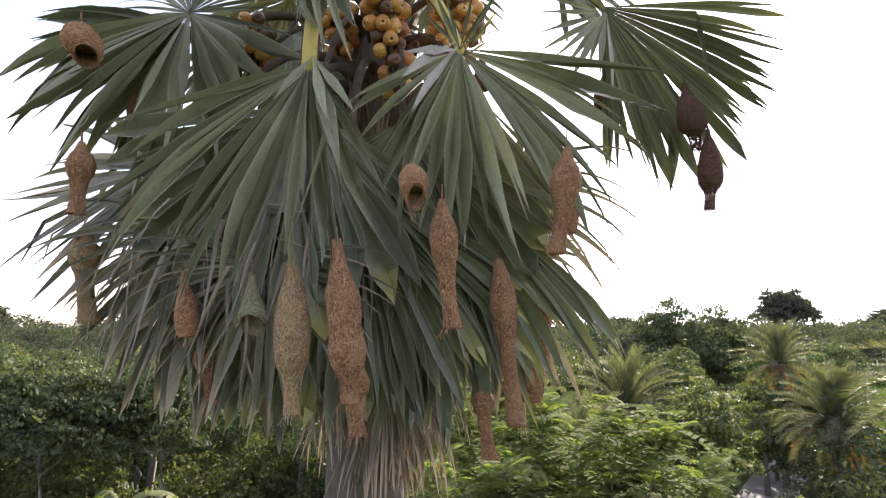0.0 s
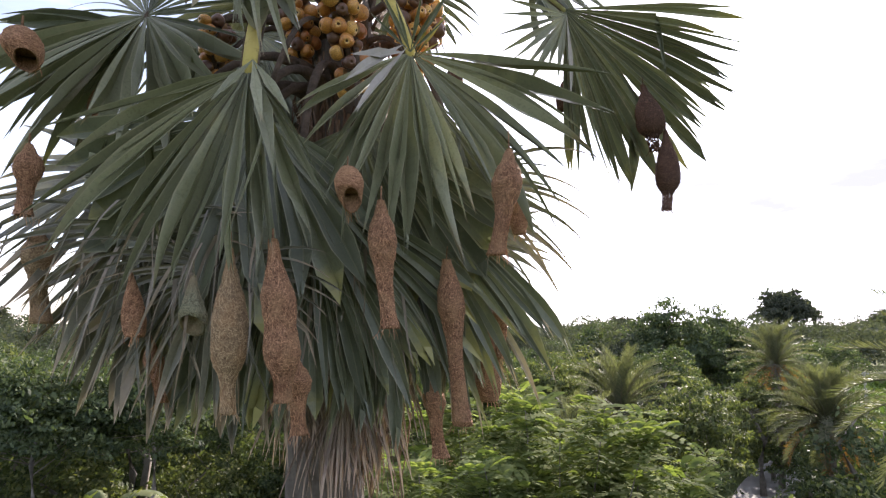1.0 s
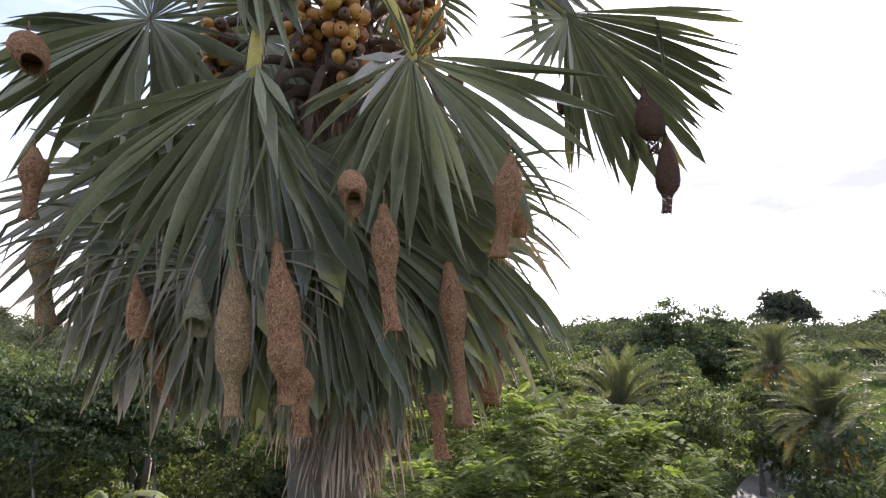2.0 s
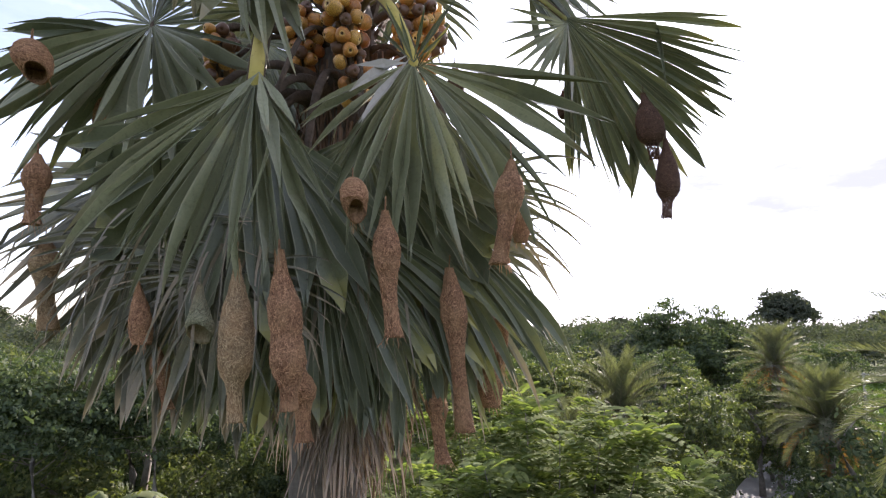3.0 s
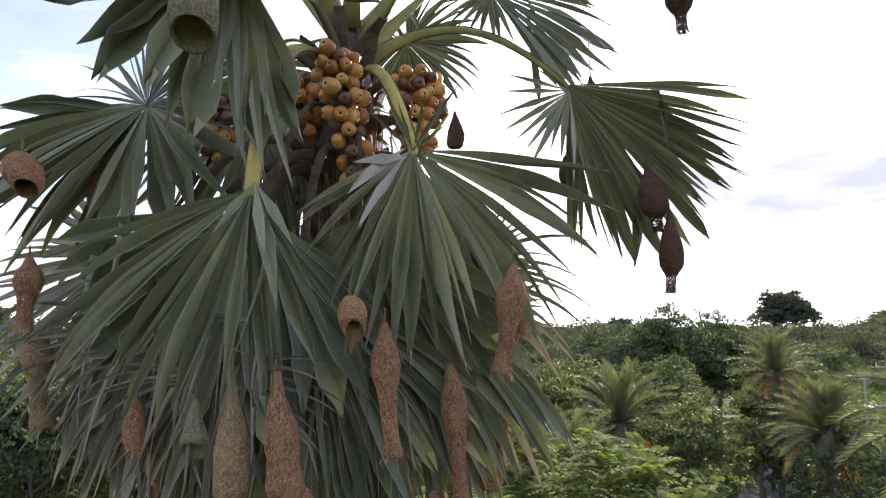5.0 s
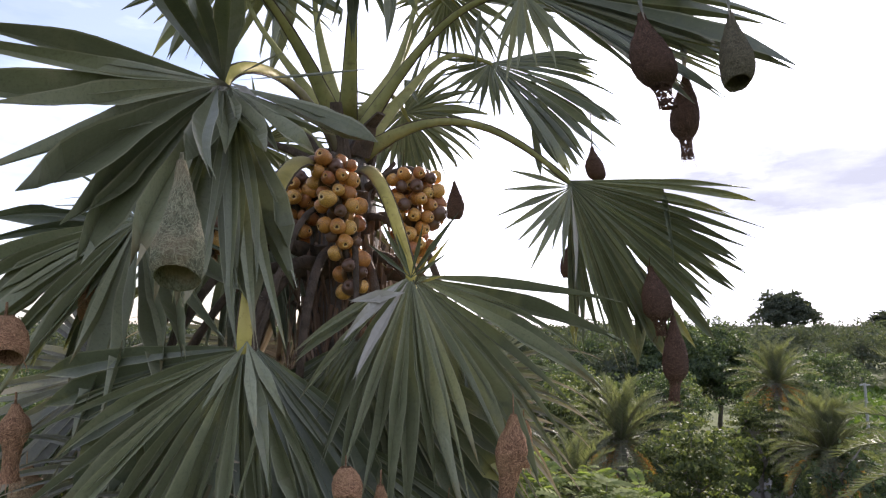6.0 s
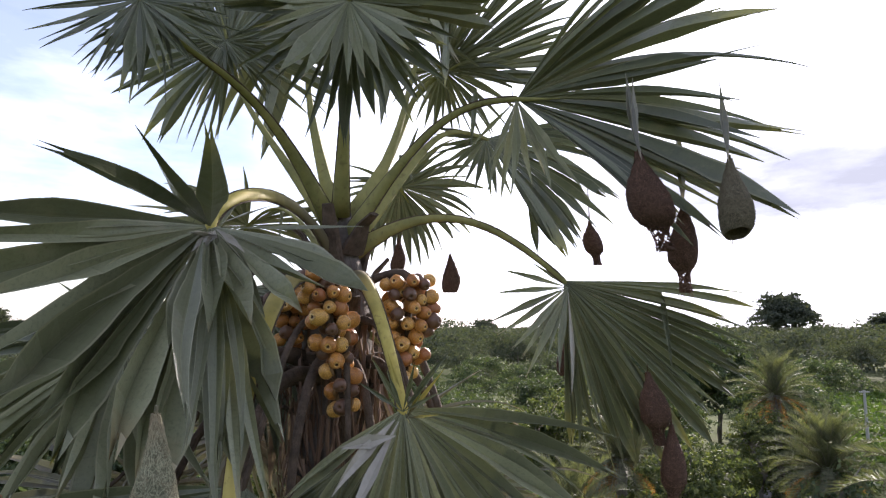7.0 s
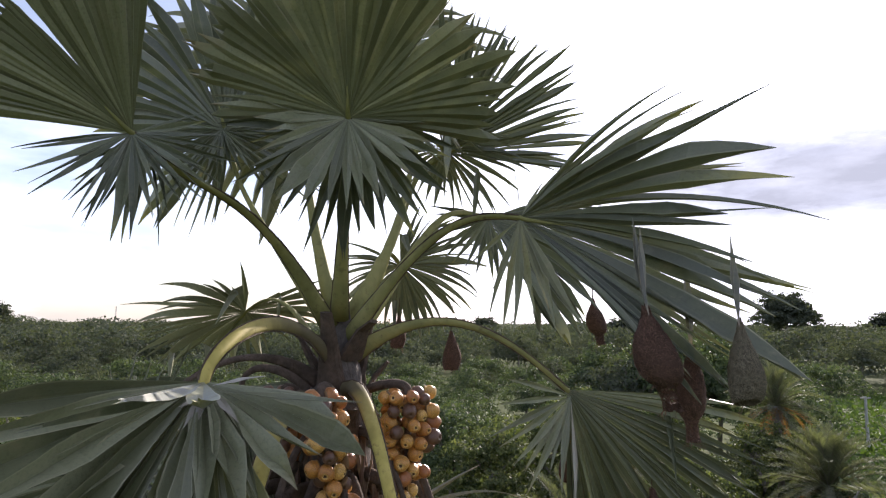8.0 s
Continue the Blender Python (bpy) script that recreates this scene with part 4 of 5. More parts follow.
large_leaf = frond((-0.777, 2.800, 11.345), (-0.728, 2.300, 10.290), (0.707, -0.626, 0.329), 11.45, 0.34, count=16, lo=-42, hi=76, short=(0.8, 1.12), droop=0.22, limp=0.4, bent=0.12, seed=3, stiff=(25, 120), yellow=True, pieces=True, back=0.16, wide=1.15, split=0.76, fold=1.25, over=1.4, wild=0.75, cup=0.0, label="large fan leaf on an arching yellow stalk")
lobe(large_leaf, (-0.777, 2.800, 11.345), (-0.233, 2.450, 10.924), (0.2, -0.6, 0.8), 8, -48, 44, 303, droop=0.25, split=0.72, over=1.4, wild=0.7)
# spikes seen from beneath: their shaded underside is in the blade colour
lobe(large_leaf, (-0.777, 2.800, 11.345), (-0.481, 1.460, 11.378), (0.0, 0.05, 1.0), 3, -12, 12, 324, droop=0.0, split=0.5, fold=0.5, over=1.2, wild=0.1, limp=0.0, kind="shade_green")
# backlit fans: their dark tone comes from the darker blade colour
frond((1.089, 4.100, 11.183), (2.140, 4.150, 10.245), (-0.15, -1, -0.25), 11.5, 0.35, count=32, lo=-43, hi=47, short=(0.92, 0.85), over=1.25, droop=0.12, bent=0.03, limp=0.3, seed=4, kind="shade_green", pieces=True, back=0.3, wide=0.7, split=0.8, fold=1.2, wild=0.6, label="hanging fan leaf at the end of a long arched stalk")
spreading_leaf = frond((0.724, 3.500, 12.208), (1.868, 2.500, 11.889), (0.3, 0.7, 0.5), 11.62, 0.5, count=26, lo=-35, hi=46, short=(0.8, 0.85), over=1.4, droop=0.16, bent=0, seed=5, wide=0.7, kind="shade_green", pieces=True, back=0.3, split=0.7, fold=1.3, wild=0.9, label="spreading fan leaf with stiff pointed segments")
lobe(spreading_leaf, (0.724, 3.500, 12.208), (1.612, 2.750, 11.334), (-0.2, -0.5, 0.8), 12, -22, 8, 305, droop=0.12, split=0.72, over=1.3, kind="shade_green", wild=0.6)
upright_leaf = frond((-0.247, 3.360, 12.745), (-0.164, 2.600, 13.440), (0, 0.75, 0.65), 11.75, 0.7, count=34, lo=-98, hi=98, short=(0.95, 0.95), droop=0.15, bent=0, fold=0.5, seed=6, wide=0.7, pieces=True, back=0.3, split=0.85, wild=0.35, over=1.25, label="newly opened upright fan leaf seen from below")
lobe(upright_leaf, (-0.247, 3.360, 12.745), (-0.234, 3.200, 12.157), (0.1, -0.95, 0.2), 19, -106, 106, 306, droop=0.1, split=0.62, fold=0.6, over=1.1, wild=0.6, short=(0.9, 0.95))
lobe(upright_leaf, (-0.262, 3.480, 12.790), (-0.240, 3.700, 12.020), (0.1, -0.95, 0.2), 25, -104, 100, 316, droop=0.12, split=0.6, fold=0.9, over=1.2, wild=0.8, kind="shade_green", pieces=False)
dark_leaf = frond((-1.236, 2.940, 12.526), (-1.607, 2.350, 13.043), (-0.3, 0.5, 0.8), 11.7, 0.55, count=26, lo=-46, hi=50, short=(1.15, 1.15), droop=0.12, bent=0, fold=0.5, seed=7, wide=0.66, pieces=True, back=0.3, split=0.88, wild=0.35, over=1.3, label="large fan leaf with hanging points coloured dark for shade")
# hanging points: shade of the leaves behind is put into their colour
lobe(dark_leaf, (-1.236, 2.940, 12.526), (-1.226, 2.780, 12.000), (0.1, -0.95, 0.2), 22, -118, 88, 307, droop=0.12, split=0.42, fold=0.8, over=1.15, wild=0.9, short=(0.9, 1.1), kind="shade_green")
lobe(dark_leaf, (-1.206, 3.040, 12.526), (-1.165, 2.950, 11.987), (0.1, -0.95, 0.2), 15, -100, 80, 308, droop=0.25, split=0.3, fold=0.8, over=1.1, wild=1.0, short=(0.8, 0.8), kind="shade_green")
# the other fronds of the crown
side_leaf = frond((-1.332, 4.500, 13.002), (-1.563, 4.200, 14.136), (-0.1, 0.75, 0.6), 11.72, 0.6, count=44, spread=320, droop=0.4, split=0.66, fold=0.5, seed=8, wide=0.6, back=0.3, kind="shade_green", loose=120)
lobe(side_leaf, (-1.332, 4.420, 13.002), (-1.265, 4.400, 12.620), (0.1, -0.95, 0.2), 24, -125, 125, 381, droop=0.2, split=0.45, kind="shade_green", pieces=False, wild=0.9)
frond((0.283, 4.950, 12.957), (1.386, 4.700, 13.575), (-0.2, 0.7, 0.5), 11.75, 0.6, count=34, lo=-40, hi=62, droop=0.1, split=0.74, fold=0.7, over=1.25, wild=0.7, seed=9, kind="shade_green", back=0.3)
frond((0.287, 5.000, 13.018), (0.855, 5.400, 12.595), (0.3, 0.4, 0.8), 11.7, 0.6, count=36, spread=310, droop=0.6, seed=10, kind="shade_green", back=0.3)
back_leaf = frond((0.665, 5.200, 12.480), (1.872, 5.400, 12.076), (0, -0.9, 0.4), 11.6, 0.5, count=24, lo=-42, hi=46, droop=0.3, split=0.82, over=1.6, kind="shade_green", seed=11, back=0.3)
lobe(back_leaf, (0.665, 5.200, 12.480), (0.400, 5.100, 11.974), (0.1, -0.95, 0.2), 14, -80, 85, 311, droop=0.3, split=0.4, kind="shade_green", pieces=False)
frond((-0.089, 5.400, 12.099), (0.304, 5.900, 11.521), (0, 0.8, 0.5), 11.5, 0.5, count=36, spread=300, droop=0.7, seed=12, kind="shade_green", back=0.3)
frond((-1.260, 4.900, 11.679), (-1.949, 5.500, 11.270), (-0.3, 0.3, 0.9), 11.4, 0.6, count=36, spread=310, droop=0.5, seed=13, wide=0.62, back=0.3)
star_leaf = frond((-1.463, 3.457, 10.806), (-1.519, 3.000, 9.789), (-0.15, -1, -0.1), 11.3, 0.4, count=20, lo=-62, hi=84, short=(0.9, 1.25), droop=0.3, limp=0.5, split=0.6, fold=1.3, over=1.3, bent=0.08, seed=14, wide=0.62, back=0.3, pieces=True, wild=1.0)
lobe(star_leaf, (-1.463, 3.457, 10.806), (-1.660, 3.630, 11.480), (-0.1, -0.9, -0.4), 26, -125, 128, 314, droop=0.35, split=0.3, fold=0.9, over=0.95, wild=1.0, short=(1.35, 1.5), kind="shade_green")
lobe(star_leaf, (-1.480, 3.600, 10.780), (-2.474, 3.750, 10.267), (-0.1, -0.9, -0.3), 13, -34, 46, 315, droop=0.3, split=0.6, over=1.35, wild=0.9, kind="shade_green", short=(1.1, 0.9))
frond((-1.671, 3.700, 9.942), (-2.522, 3.450, 9.370), (-0.2, -0.8, 0.5), 11.0, 0.35, count=36, spread=250, droop=0.2, seed=15, wide=0.62, kind="old")
frond((0.467, 3.900, 9.956), (0.820, 3.900, 9.533), (0.1, -0.8, 0.5), 10.95, 0.35, count=38, spread=280, droop=0.4, seed=16)
frond((0.450, 4.300, 9.618), (0.765, 4.300, 8.964), (0.2, -0.8, 0.5), 10.7, 0.3, count=36, spread=270, droop=0.5, seed=17, kind="old")
frond((-1.113, 4.400, 11.150), (-1.153, 4.200, 9.846), (-0.1, -0.9, 0.4), 11.2, 0.4, count=30, spread=200, droop=0.6, split=0.6, over=1.25, seed=19, kind="shade_green")
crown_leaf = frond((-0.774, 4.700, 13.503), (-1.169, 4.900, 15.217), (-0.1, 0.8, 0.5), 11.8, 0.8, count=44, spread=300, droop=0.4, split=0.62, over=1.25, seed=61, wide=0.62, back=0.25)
lobe(crown_leaf, (-0.774, 4.700, 13.503), (-0.776, 4.600, 12.830), (0.1, -0.95, 0.2), 22, -115, 115, 361, droop=0.2, split=0.5, kind="shade_green", pieces=False)
# dense backing fans in the shade colour, added to darken the crown's inside
frond((-0.687, 3.150, 10.105), (-1.008, 3.050, 9.001), (0.0, -1, 0.3), 11.0, 0.2, count=22, spread=150, droop=0.25, split=0.86, over=1.25, wild=0.3, seed=63, wide=0.62, kind="shade_green")
frond((-0.220, 3.450, 10.152), (-0.188, 3.350, 8.936), (0.0, -1, 0.3), 11.0, 0.2, count=20, spread=130, droop=0.25, split=0.86, over=1.25, wild=0.3, seed=64, wide=0.62, kind="shade_green")
frond((0.100, 3.700, 10.501), (0.462, 3.550, 9.314), (0.1, -1, 0.3), 11.0, 0.2, count=22, spread=58, droop=0.25, split=0.86, over=1.25, wild=0.3, seed=65, wide=0.62, kind="shade_green")
# the skirt of older leaves
frond((-1.314, 3.200, 9.518), (-1.418, 3.100, 8.625), (-0.1, -1, 0.2), 10.7, 0.3, count=36, spread=240, droop=0.7, seed=21, kind="old", loose=28, wild=1.0, bent=0.25)
frond((-0.873, 3.100, 9.305), (-0.927, 3.100, 8.520), (0, -1, 0.2), 10.6, 0.3, count=36, spread=240, droop=0.8, seed=22, kind="old", loose=28, wild=1.0, bent=0.25)
# the dark blade colour of these two stands for shade between the front fans
frond((-0.493, 3.300, 9.747), (-0.391, 3.250, 8.415), (0, -1, 0.2), 10.7, 0.3, count=36, spread=130, droop=0.35, split=0.82, over=1.3, wild=0.4, seed=23, kind="shade_green", bent=0.06)
frond((-0.077, 3.500, 9.891), (-0.085, 3.400, 8.387), (0, -1, 0.2), 10.7, 0.3, count=36, spread=112, droop=0.35, split=0.82, over=1.3, wild=0.4, seed=24, kind="shade_green", bent=0.06)
frond((0.223, 3.700, 9.838), (0.335, 3.600, 8.688), (0.1, -1, 0.2), 10.7, 0.3, count=36, spread=240, droop=0.7, seed=25, kind="old", loose=28, wild=1.0, bent=0.25)
frond((-1.317, 5.100, 10.060), (-1.557, 5.300, 8.678), (-0.2, 1, 0.2), 10.6, 0.3, count=34, spread=240, droop=0.6, seed=27, kind="old", loose=28, wild=1.0)
frond((-0.158, 5.100, 10.060), (0.075, 5.300, 8.678), (0.2, 1, 0.2), 10.6, 0.3, count=34, spread=240, droop=0.6, seed=28, kind="old", loose=28, wild=1.0)
frond((-1.879, 4.800, 9.690), (-2.361, 5.000, 8.914), (-0.6, 0.7, 0.4), 10.5, 0.3, count=34, spread=250, droop=0.6, seed=29, kind="old", loose=28, wild=1.0)
frond((-1.344, 3.600, 9.511), (-1.443, 3.500, 8.425), (-0.1, -1, 0.2), 10.6, 0.3, count=28, spread=150, droop=0.5, split=0.7, over=1.3, wild=0.9, seed=70, kind="old", bent=0.2)
frond((-0.912, 3.600, 9.413), (-0.931, 3.500, 8.336), (0, -1, 0.2), 10.6, 0.3, count=28, spread=150, droop=0.5, split=0.7, over=1.3, wild=0.9, seed=71, kind="old", bent=0.2)
frond((0.306, 4.000, 9.467), (0.410, 4.000, 8.378), (0.2, -1, 0.2), 10.6, 0.3, count=28, spread=100, droop=0.5, split=0.7, over=1.3, wild=0.9, seed=72, kind="old", bent=0.2)
# brown leaves added to block the sky and darken the hollow behind the fruit
frond((-0.634, 4.750, 11.154), (-0.639, 4.850, 9.576), (0, -1, 0.1), 11.2, 0.2, count=18, spread=84, droop=0.6, split=0.75, over=1.4, wild=0.8, seed=66, kind="dead")
frond((-0.326, 4.900, 11.128), (-0.366, 5.000, 9.977), (0, -1, 0.1), 11.2, 0.2, count=14, spread=60, droop=0.6, split=0.75, over=1.4, wild=0.8, seed=67, kind="dead")
# dry leaves against the stem
for hub, tip, face, sd in (((-0.624, 3.850, 8.800), (-0.636, 3.800, 8.188), (0.1, -1, 0.1), 31), ((-0.318, 3.850, 8.733), (-0.302, 3.750, 7.982), (0.1, -1, 0.1), 32), ((-0.441, 3.900, 8.629), (-0.386, 3.800, 7.906), (0.1, -1, 0.1), 36), ((-0.202, 3.900, 8.763), (-0.152, 3.850, 7.986), (0.1, -1, 0.1), 37), ((-0.085, 4.000, 8.931), (-0.031, 3.950, 8.255), (0.1, -1, 0.1), 38),
                           ((-0.682, 4.700, 8.919), (-0.678, 4.800, 7.895), (0, 1, 0.1), 35)):
    frond(hub, tip, face, 9.9, 0.2, count=16, spread=64, droop=1.0, split=0.35, bent=0.3, limp=1.2, over=1.5, seed=sd, kind="dead")


def lone_segment(hub, tip, face, seed, mat, dth=0.16, droop=0.3, label=""):
    """A single segment that stands apart from its fan."""
    hub, tip = Vector(hub), Vector(tip)
    ax = (tip - hub).normalized()
    nm = (Vector(face) - ax * Vector(face).dot(ax)).normalized()
    v, f, uv = blade_strip(random.Random(seed), hub, ax, ax.cross(nm), nm, 0.0, dth, (tip - hub).length, 0.45, droop, 0.6, 0.0, 0, 0)
    on_palm(mesh_object("broken_segment", v, f, mat, uvs=uv))["label"] = label or "broken leaf segment with its bright sheen painted in pale silver"


lone_segment((0.071, 3.000, 10.374), (-0.190, 2.920, 10.336), (0.1, -1, 0.35), 3, SILVER, 0.5)
lone_segment((0.060, 3.060, 10.440), (-0.214, 2.800, 10.172), (0.0, -1, 0.3), 4, SILVER, 0.3)
lone_segment((-0.737, 2.700, 11.308), (-0.739, 2.500, 11.195), (0.1, -1, 0.3), 5, SILVER, 0.34, 0.5)
lone_segment((-0.720, 2.720, 11.321), (-0.548, 2.600, 11.212), (-0.1, -1, 0.3), 6, SILVER, 0.3, 0.5)
lone_segment((0.078, 3.070, 10.430), (-0.167, 2.750, 9.982), (-0.2, -0.7, 0.6), 7, SILVER, 0.22)
lone_segment((-0.700, 2.700, 11.340), (-0.433, 2.550, 11.408), (0.1, -0.6, 0.8), 9, SILVER, 0.2)
lone_segment((-0.690, 2.690, 11.320), (-0.032, 2.500, 11.299), (0.1, -0.6, 0.8), 10, BLADE["green", True], 0.12, 0.05, "long grey-green segment lying across the fruit")
lone_segment((1.106, 4.050, 11.107), (1.116, 3.900, 10.443), (-0.2, -0.7, 0.6), 8, SILVER, 0.09)
for tip, sd in (((0.601, 3.350, 11.571), 51), ((0.523, 3.550, 11.647), 52), ((0.674, 3.200, 11.553), 53), ((0.767, 3.300, 11.631), 54), ((0.893, 3.100, 11.602), 55), ((0.841, 3.200, 11.688), 56), ((0.424, 3.700, 11.951), 57),
                ((0.968, 3.000, 11.563), 58), ((0.559, 3.300, 11.765), 59), ((0.950, 3.300, 12.486), 60), ((0.873, 3.600, 12.444), 61)):
    lone_segment((0.724, 3.500, 12.202), tip, (-0.2, -1, 0.2), sd, BLADE["green", True], 0.15, 0.15, "short hanging segment at the base of the fan")
for tip, sd in (((0.297, 3.150, 10.679), 71), ((0.201, 3.100, 10.613), 72), ((-0.003, 3.300, 10.762), 73), ((0.266, 3.050, 10.465), 74)):
    lone_segment((0.108, 3.200, 10.427), tip, (0.1, -1, 0.1), sd, PETIOLE_YELLOW, 0.14, 0.1, "torn yellow-green scale at the top of the stalk")
for tip, sd in (((0.322, 3.050, 10.779), 131), ((0.252, 3.050, 10.675), 132), ((0.205, 3.050, 10.611), 133), ((0.160, 3.050, 10.723), 134), ((0.015, 3.050, 10.681), 135), ((-0.058, 3.050, 10.742), 136), ((0.275, 3.050, 10.570), 137), ((-0.123, 3.050, 10.625), 138)):
    lone_segment((0.090, 3.190, 10.460), tip, (0.1, -1, 0.1), sd, BLADE["shade_green", True], 0.16, 0.06, "torn green segment standing up at the top of the stalk")
for tip, sd in (((0.624, 4.000, 11.107), 81), ((0.565, 3.950, 10.914), 82), ((0.644, 4.000, 10.825), 83), ((0.723, 3.900, 10.732), 84), ((0.812, 3.950, 10.569), 85), ((0.934, 4.000, 10.675), 86), ((0.686, 4.100, 11.269), 87),
                ((0.990, 3.900, 10.596), 88), ((0.782, 4.000, 10.675), 89), ((0.884, 4.100, 11.311), 90)):
    lone_segment((1.117, 4.100, 11.140), tip, (-0.1, -1, 0.1), sd, BLADE["green", True], 0.17, 0.08, "narrow spiky segment at the base of the fan")

for tip, sd in (((-0.587, 2.350, 10.079), 101), ((-0.528, 2.300, 10.229), 102), ((-0.491, 2.500, 10.095), 103), ((-0.420, 2.450, 10.385), 104), ((-0.419, 2.600, 10.101), 105), ((-0.500, 2.400, 10.280), 106), ((-0.629, 2.300, 10.393), 107)):
    lone_segment((-0.726, 2.740, 11.315), tip, (0.2, -1, 0.1), sd, BLADE["green", True], 0.12, 0.08, "narrow torn segment hanging straight down from the fan")
for top, end, sd in (((1.171, 2.850, 12.103), (1.196, 2.780, 11.646), 111), ((1.504, 3.100, 11.956), (1.493, 3.030, 11.462), 112), ((1.562, 2.720, 12.005), (1.553, 2.640, 11.578), 113), ((1.200, 2.840, 12.069), (1.195, 2.800, 11.681), 114)):
    lone_segment(top, end, (0.2, -1, 0.1), sd, BLADE["old", True], 0.22, 0.05, "bent leaf strip that carries a nest")
lone_segment((-0.731, 2.600, 11.258), (-0.456, 1.620, 10.642), (0.1, -0.6, 0.8), 117, BLADE["green", True], 0.16, 0.02, "long leaf segment that carries a nest at its tip")
lone_segment((-0.712, 2.740, 11.294), (-0.760, 2.500, 11.291), (0.0, -0.8, 0.6), 118, SILVER, 0.5, 0.6)
lone_segment((-0.740, 2.760, 11.321), (-0.700, 2.550, 11.227), (0.2, -0.9, 0.4), 119, SILVER, 0.5, 0.6)
for tip, sd in (((-0.349, 2.450, 9.869), 121), ((-0.386, 2.400, 9.605), 122), ((-0.460, 2.400, 9.810), 123), ((-0.668, 2.400, 9.903), 124)):
    lone_segment((-0.556, 2.580, 10.150), tip, (0.3, -0.9, 0.4), sd, BLADE["green", True], 0.26, 0.25, "folded segment hanging over the edge of the fan")


def leaf_bases():
    """Cut stubs of old petioles round the stem under the crown."""
    rng = random.Random(9)
    for i in range(40):
        a = i * 2.4 + rng.uniform(-0.2, 0.2)
        z = 8.1 + i * 0.084
        o = Vector((math.cos(a), math.sin(a), 0))
        s = Vector((-o.y, o.x, 0))
        p = Vector((TX, TY, z)) + o * (0.17 if z < 10.8 else 0.13)
        ln = rng.uniform(0.16, 0.4) * (1.4 if z > 10.6 else 1.0)
        pts = [p, p + o * 0.06 + Vector((0, 0, ln * 0.35)), p + o * 0.12 + Vector((0, 0, ln * 0.75)), p + o * (0.15 + rng.uniform(0, 0.08)) + Vector((0, 0, ln))]
        v, f = tube(pts, [0.11, 0.085, 0.055, 0.04], 7, 0.35, o)
        on_palm(mesh_object("leaf_base", v, f, BASE_BROWN, smooth=False))


leaf_bases()


def trunk_fibre():
    """Thin dry strips and threads hanging round the stem under the crown."""
    rng = random.Random(15)
    v, f = [], []
    for i in range(980):
        a = rng.uniform(0, 2 * math.pi)
        r = rng.uniform(0.2, 0.46) if i < 620 else rng.uniform(0.2, 0.34)
        o = Vector((math.cos(a), math.sin(a), 0))
        s = Vector((-o.y, o.x, 0))
        p = Vector((TX, TY, rng.uniform(8.4 if o.x > 0.15 else 8.85, 9.8) if i < 620 else rng.uniform(9.6, 10.95))) + o * r
        ln, w = rng.uniform(0.3, 0.85), rng.uniform(0.003, 0.014) * (1 if i < 620 else 1.7)
        n0 = len(v)
        for k in range(5):
            u = k / 4
            c = p + Vector((0, 0, -ln * u)) + o * 0.05 * math.sin(u * 3 + i) + s * 0.06 * math.sin(u * 2.2 + i * 1.7)
            q = w * (1 - 0.75 * u)
            v += [tuple(c - s * q), tuple(c + o * q * 0.7), tuple(c + s * q)]
        for k in range(4):
            for e in (0, 1):
                f.append((n0 + k * 3 + e, n0 + k * 3 + e + 1, n0 + k * 3 + e + 4, n0 + k * 3 + e + 3))
    ob = on_palm(mesh_object("dry_fibre", v, f, FIBRE))
    tagged(ob, "ragged brown fibre and strips hanging round the trunk", kind="stuff")


trunk_fibre()


def skirt_threads():
    """Frayed leaf ends and threads that hang from the oldest leaves."""
    rng = random.Random(27)
    v, f = [], []
    for i in range(1100):
        a = rng.uniform(0, 2 * math.pi)
        o = Vector((math.cos(a), math.sin(a), 0))
        s = Vector((-o.y, o.x, 0))
        reach = rng.uniform(0.45, 1.6 if o.x < -0.1 else 1.0)
        p = Vector((TX, TY, 9.2 + 0.1 * reach + rng.uniform(-0.18, 0.3))) + o * reach
        ln, w = rng.uniform(0.25, 0.62), rng.uniform(0.004, 0.015)
        d = (o * rng.uniform(0.1, 0.7) + Vector((0, 0, -0.8)) + s * rng.uniform(-0.3, 0.3)).normalized()
        turn = rng.uniform(0, math.pi)
        q = s * math.cos(turn) + o * math.sin(turn)
        n0 = len(v)
        for k in range(6):
            u = k / 5
            wk = w * (1 - 0.85 * u)
            v += [tuple(p - q * wk), tuple(p + q * wk)]
            d = (d + Vector((rng.uniform(-0.12, 0.12), rng.uniform(-0.12, 0.12), -0.16))).normalized()
            p = p + d * ln / 5
        for k in range(5):
            f.append((n0 + k * 2, n0 + k * 2 + 1, n0 + k * 2 + 3, n0 + k * 2 + 2))
    ob = on_palm(mesh_object("frayed_threads", v, f, BLADE["dead", False], uvs=[(0.5, 0.5)] * (4 * len(f))))
    tagged(ob, "frayed grey-brown leaf ends hanging under the skirt", kind="stuff")


skirt_threads()


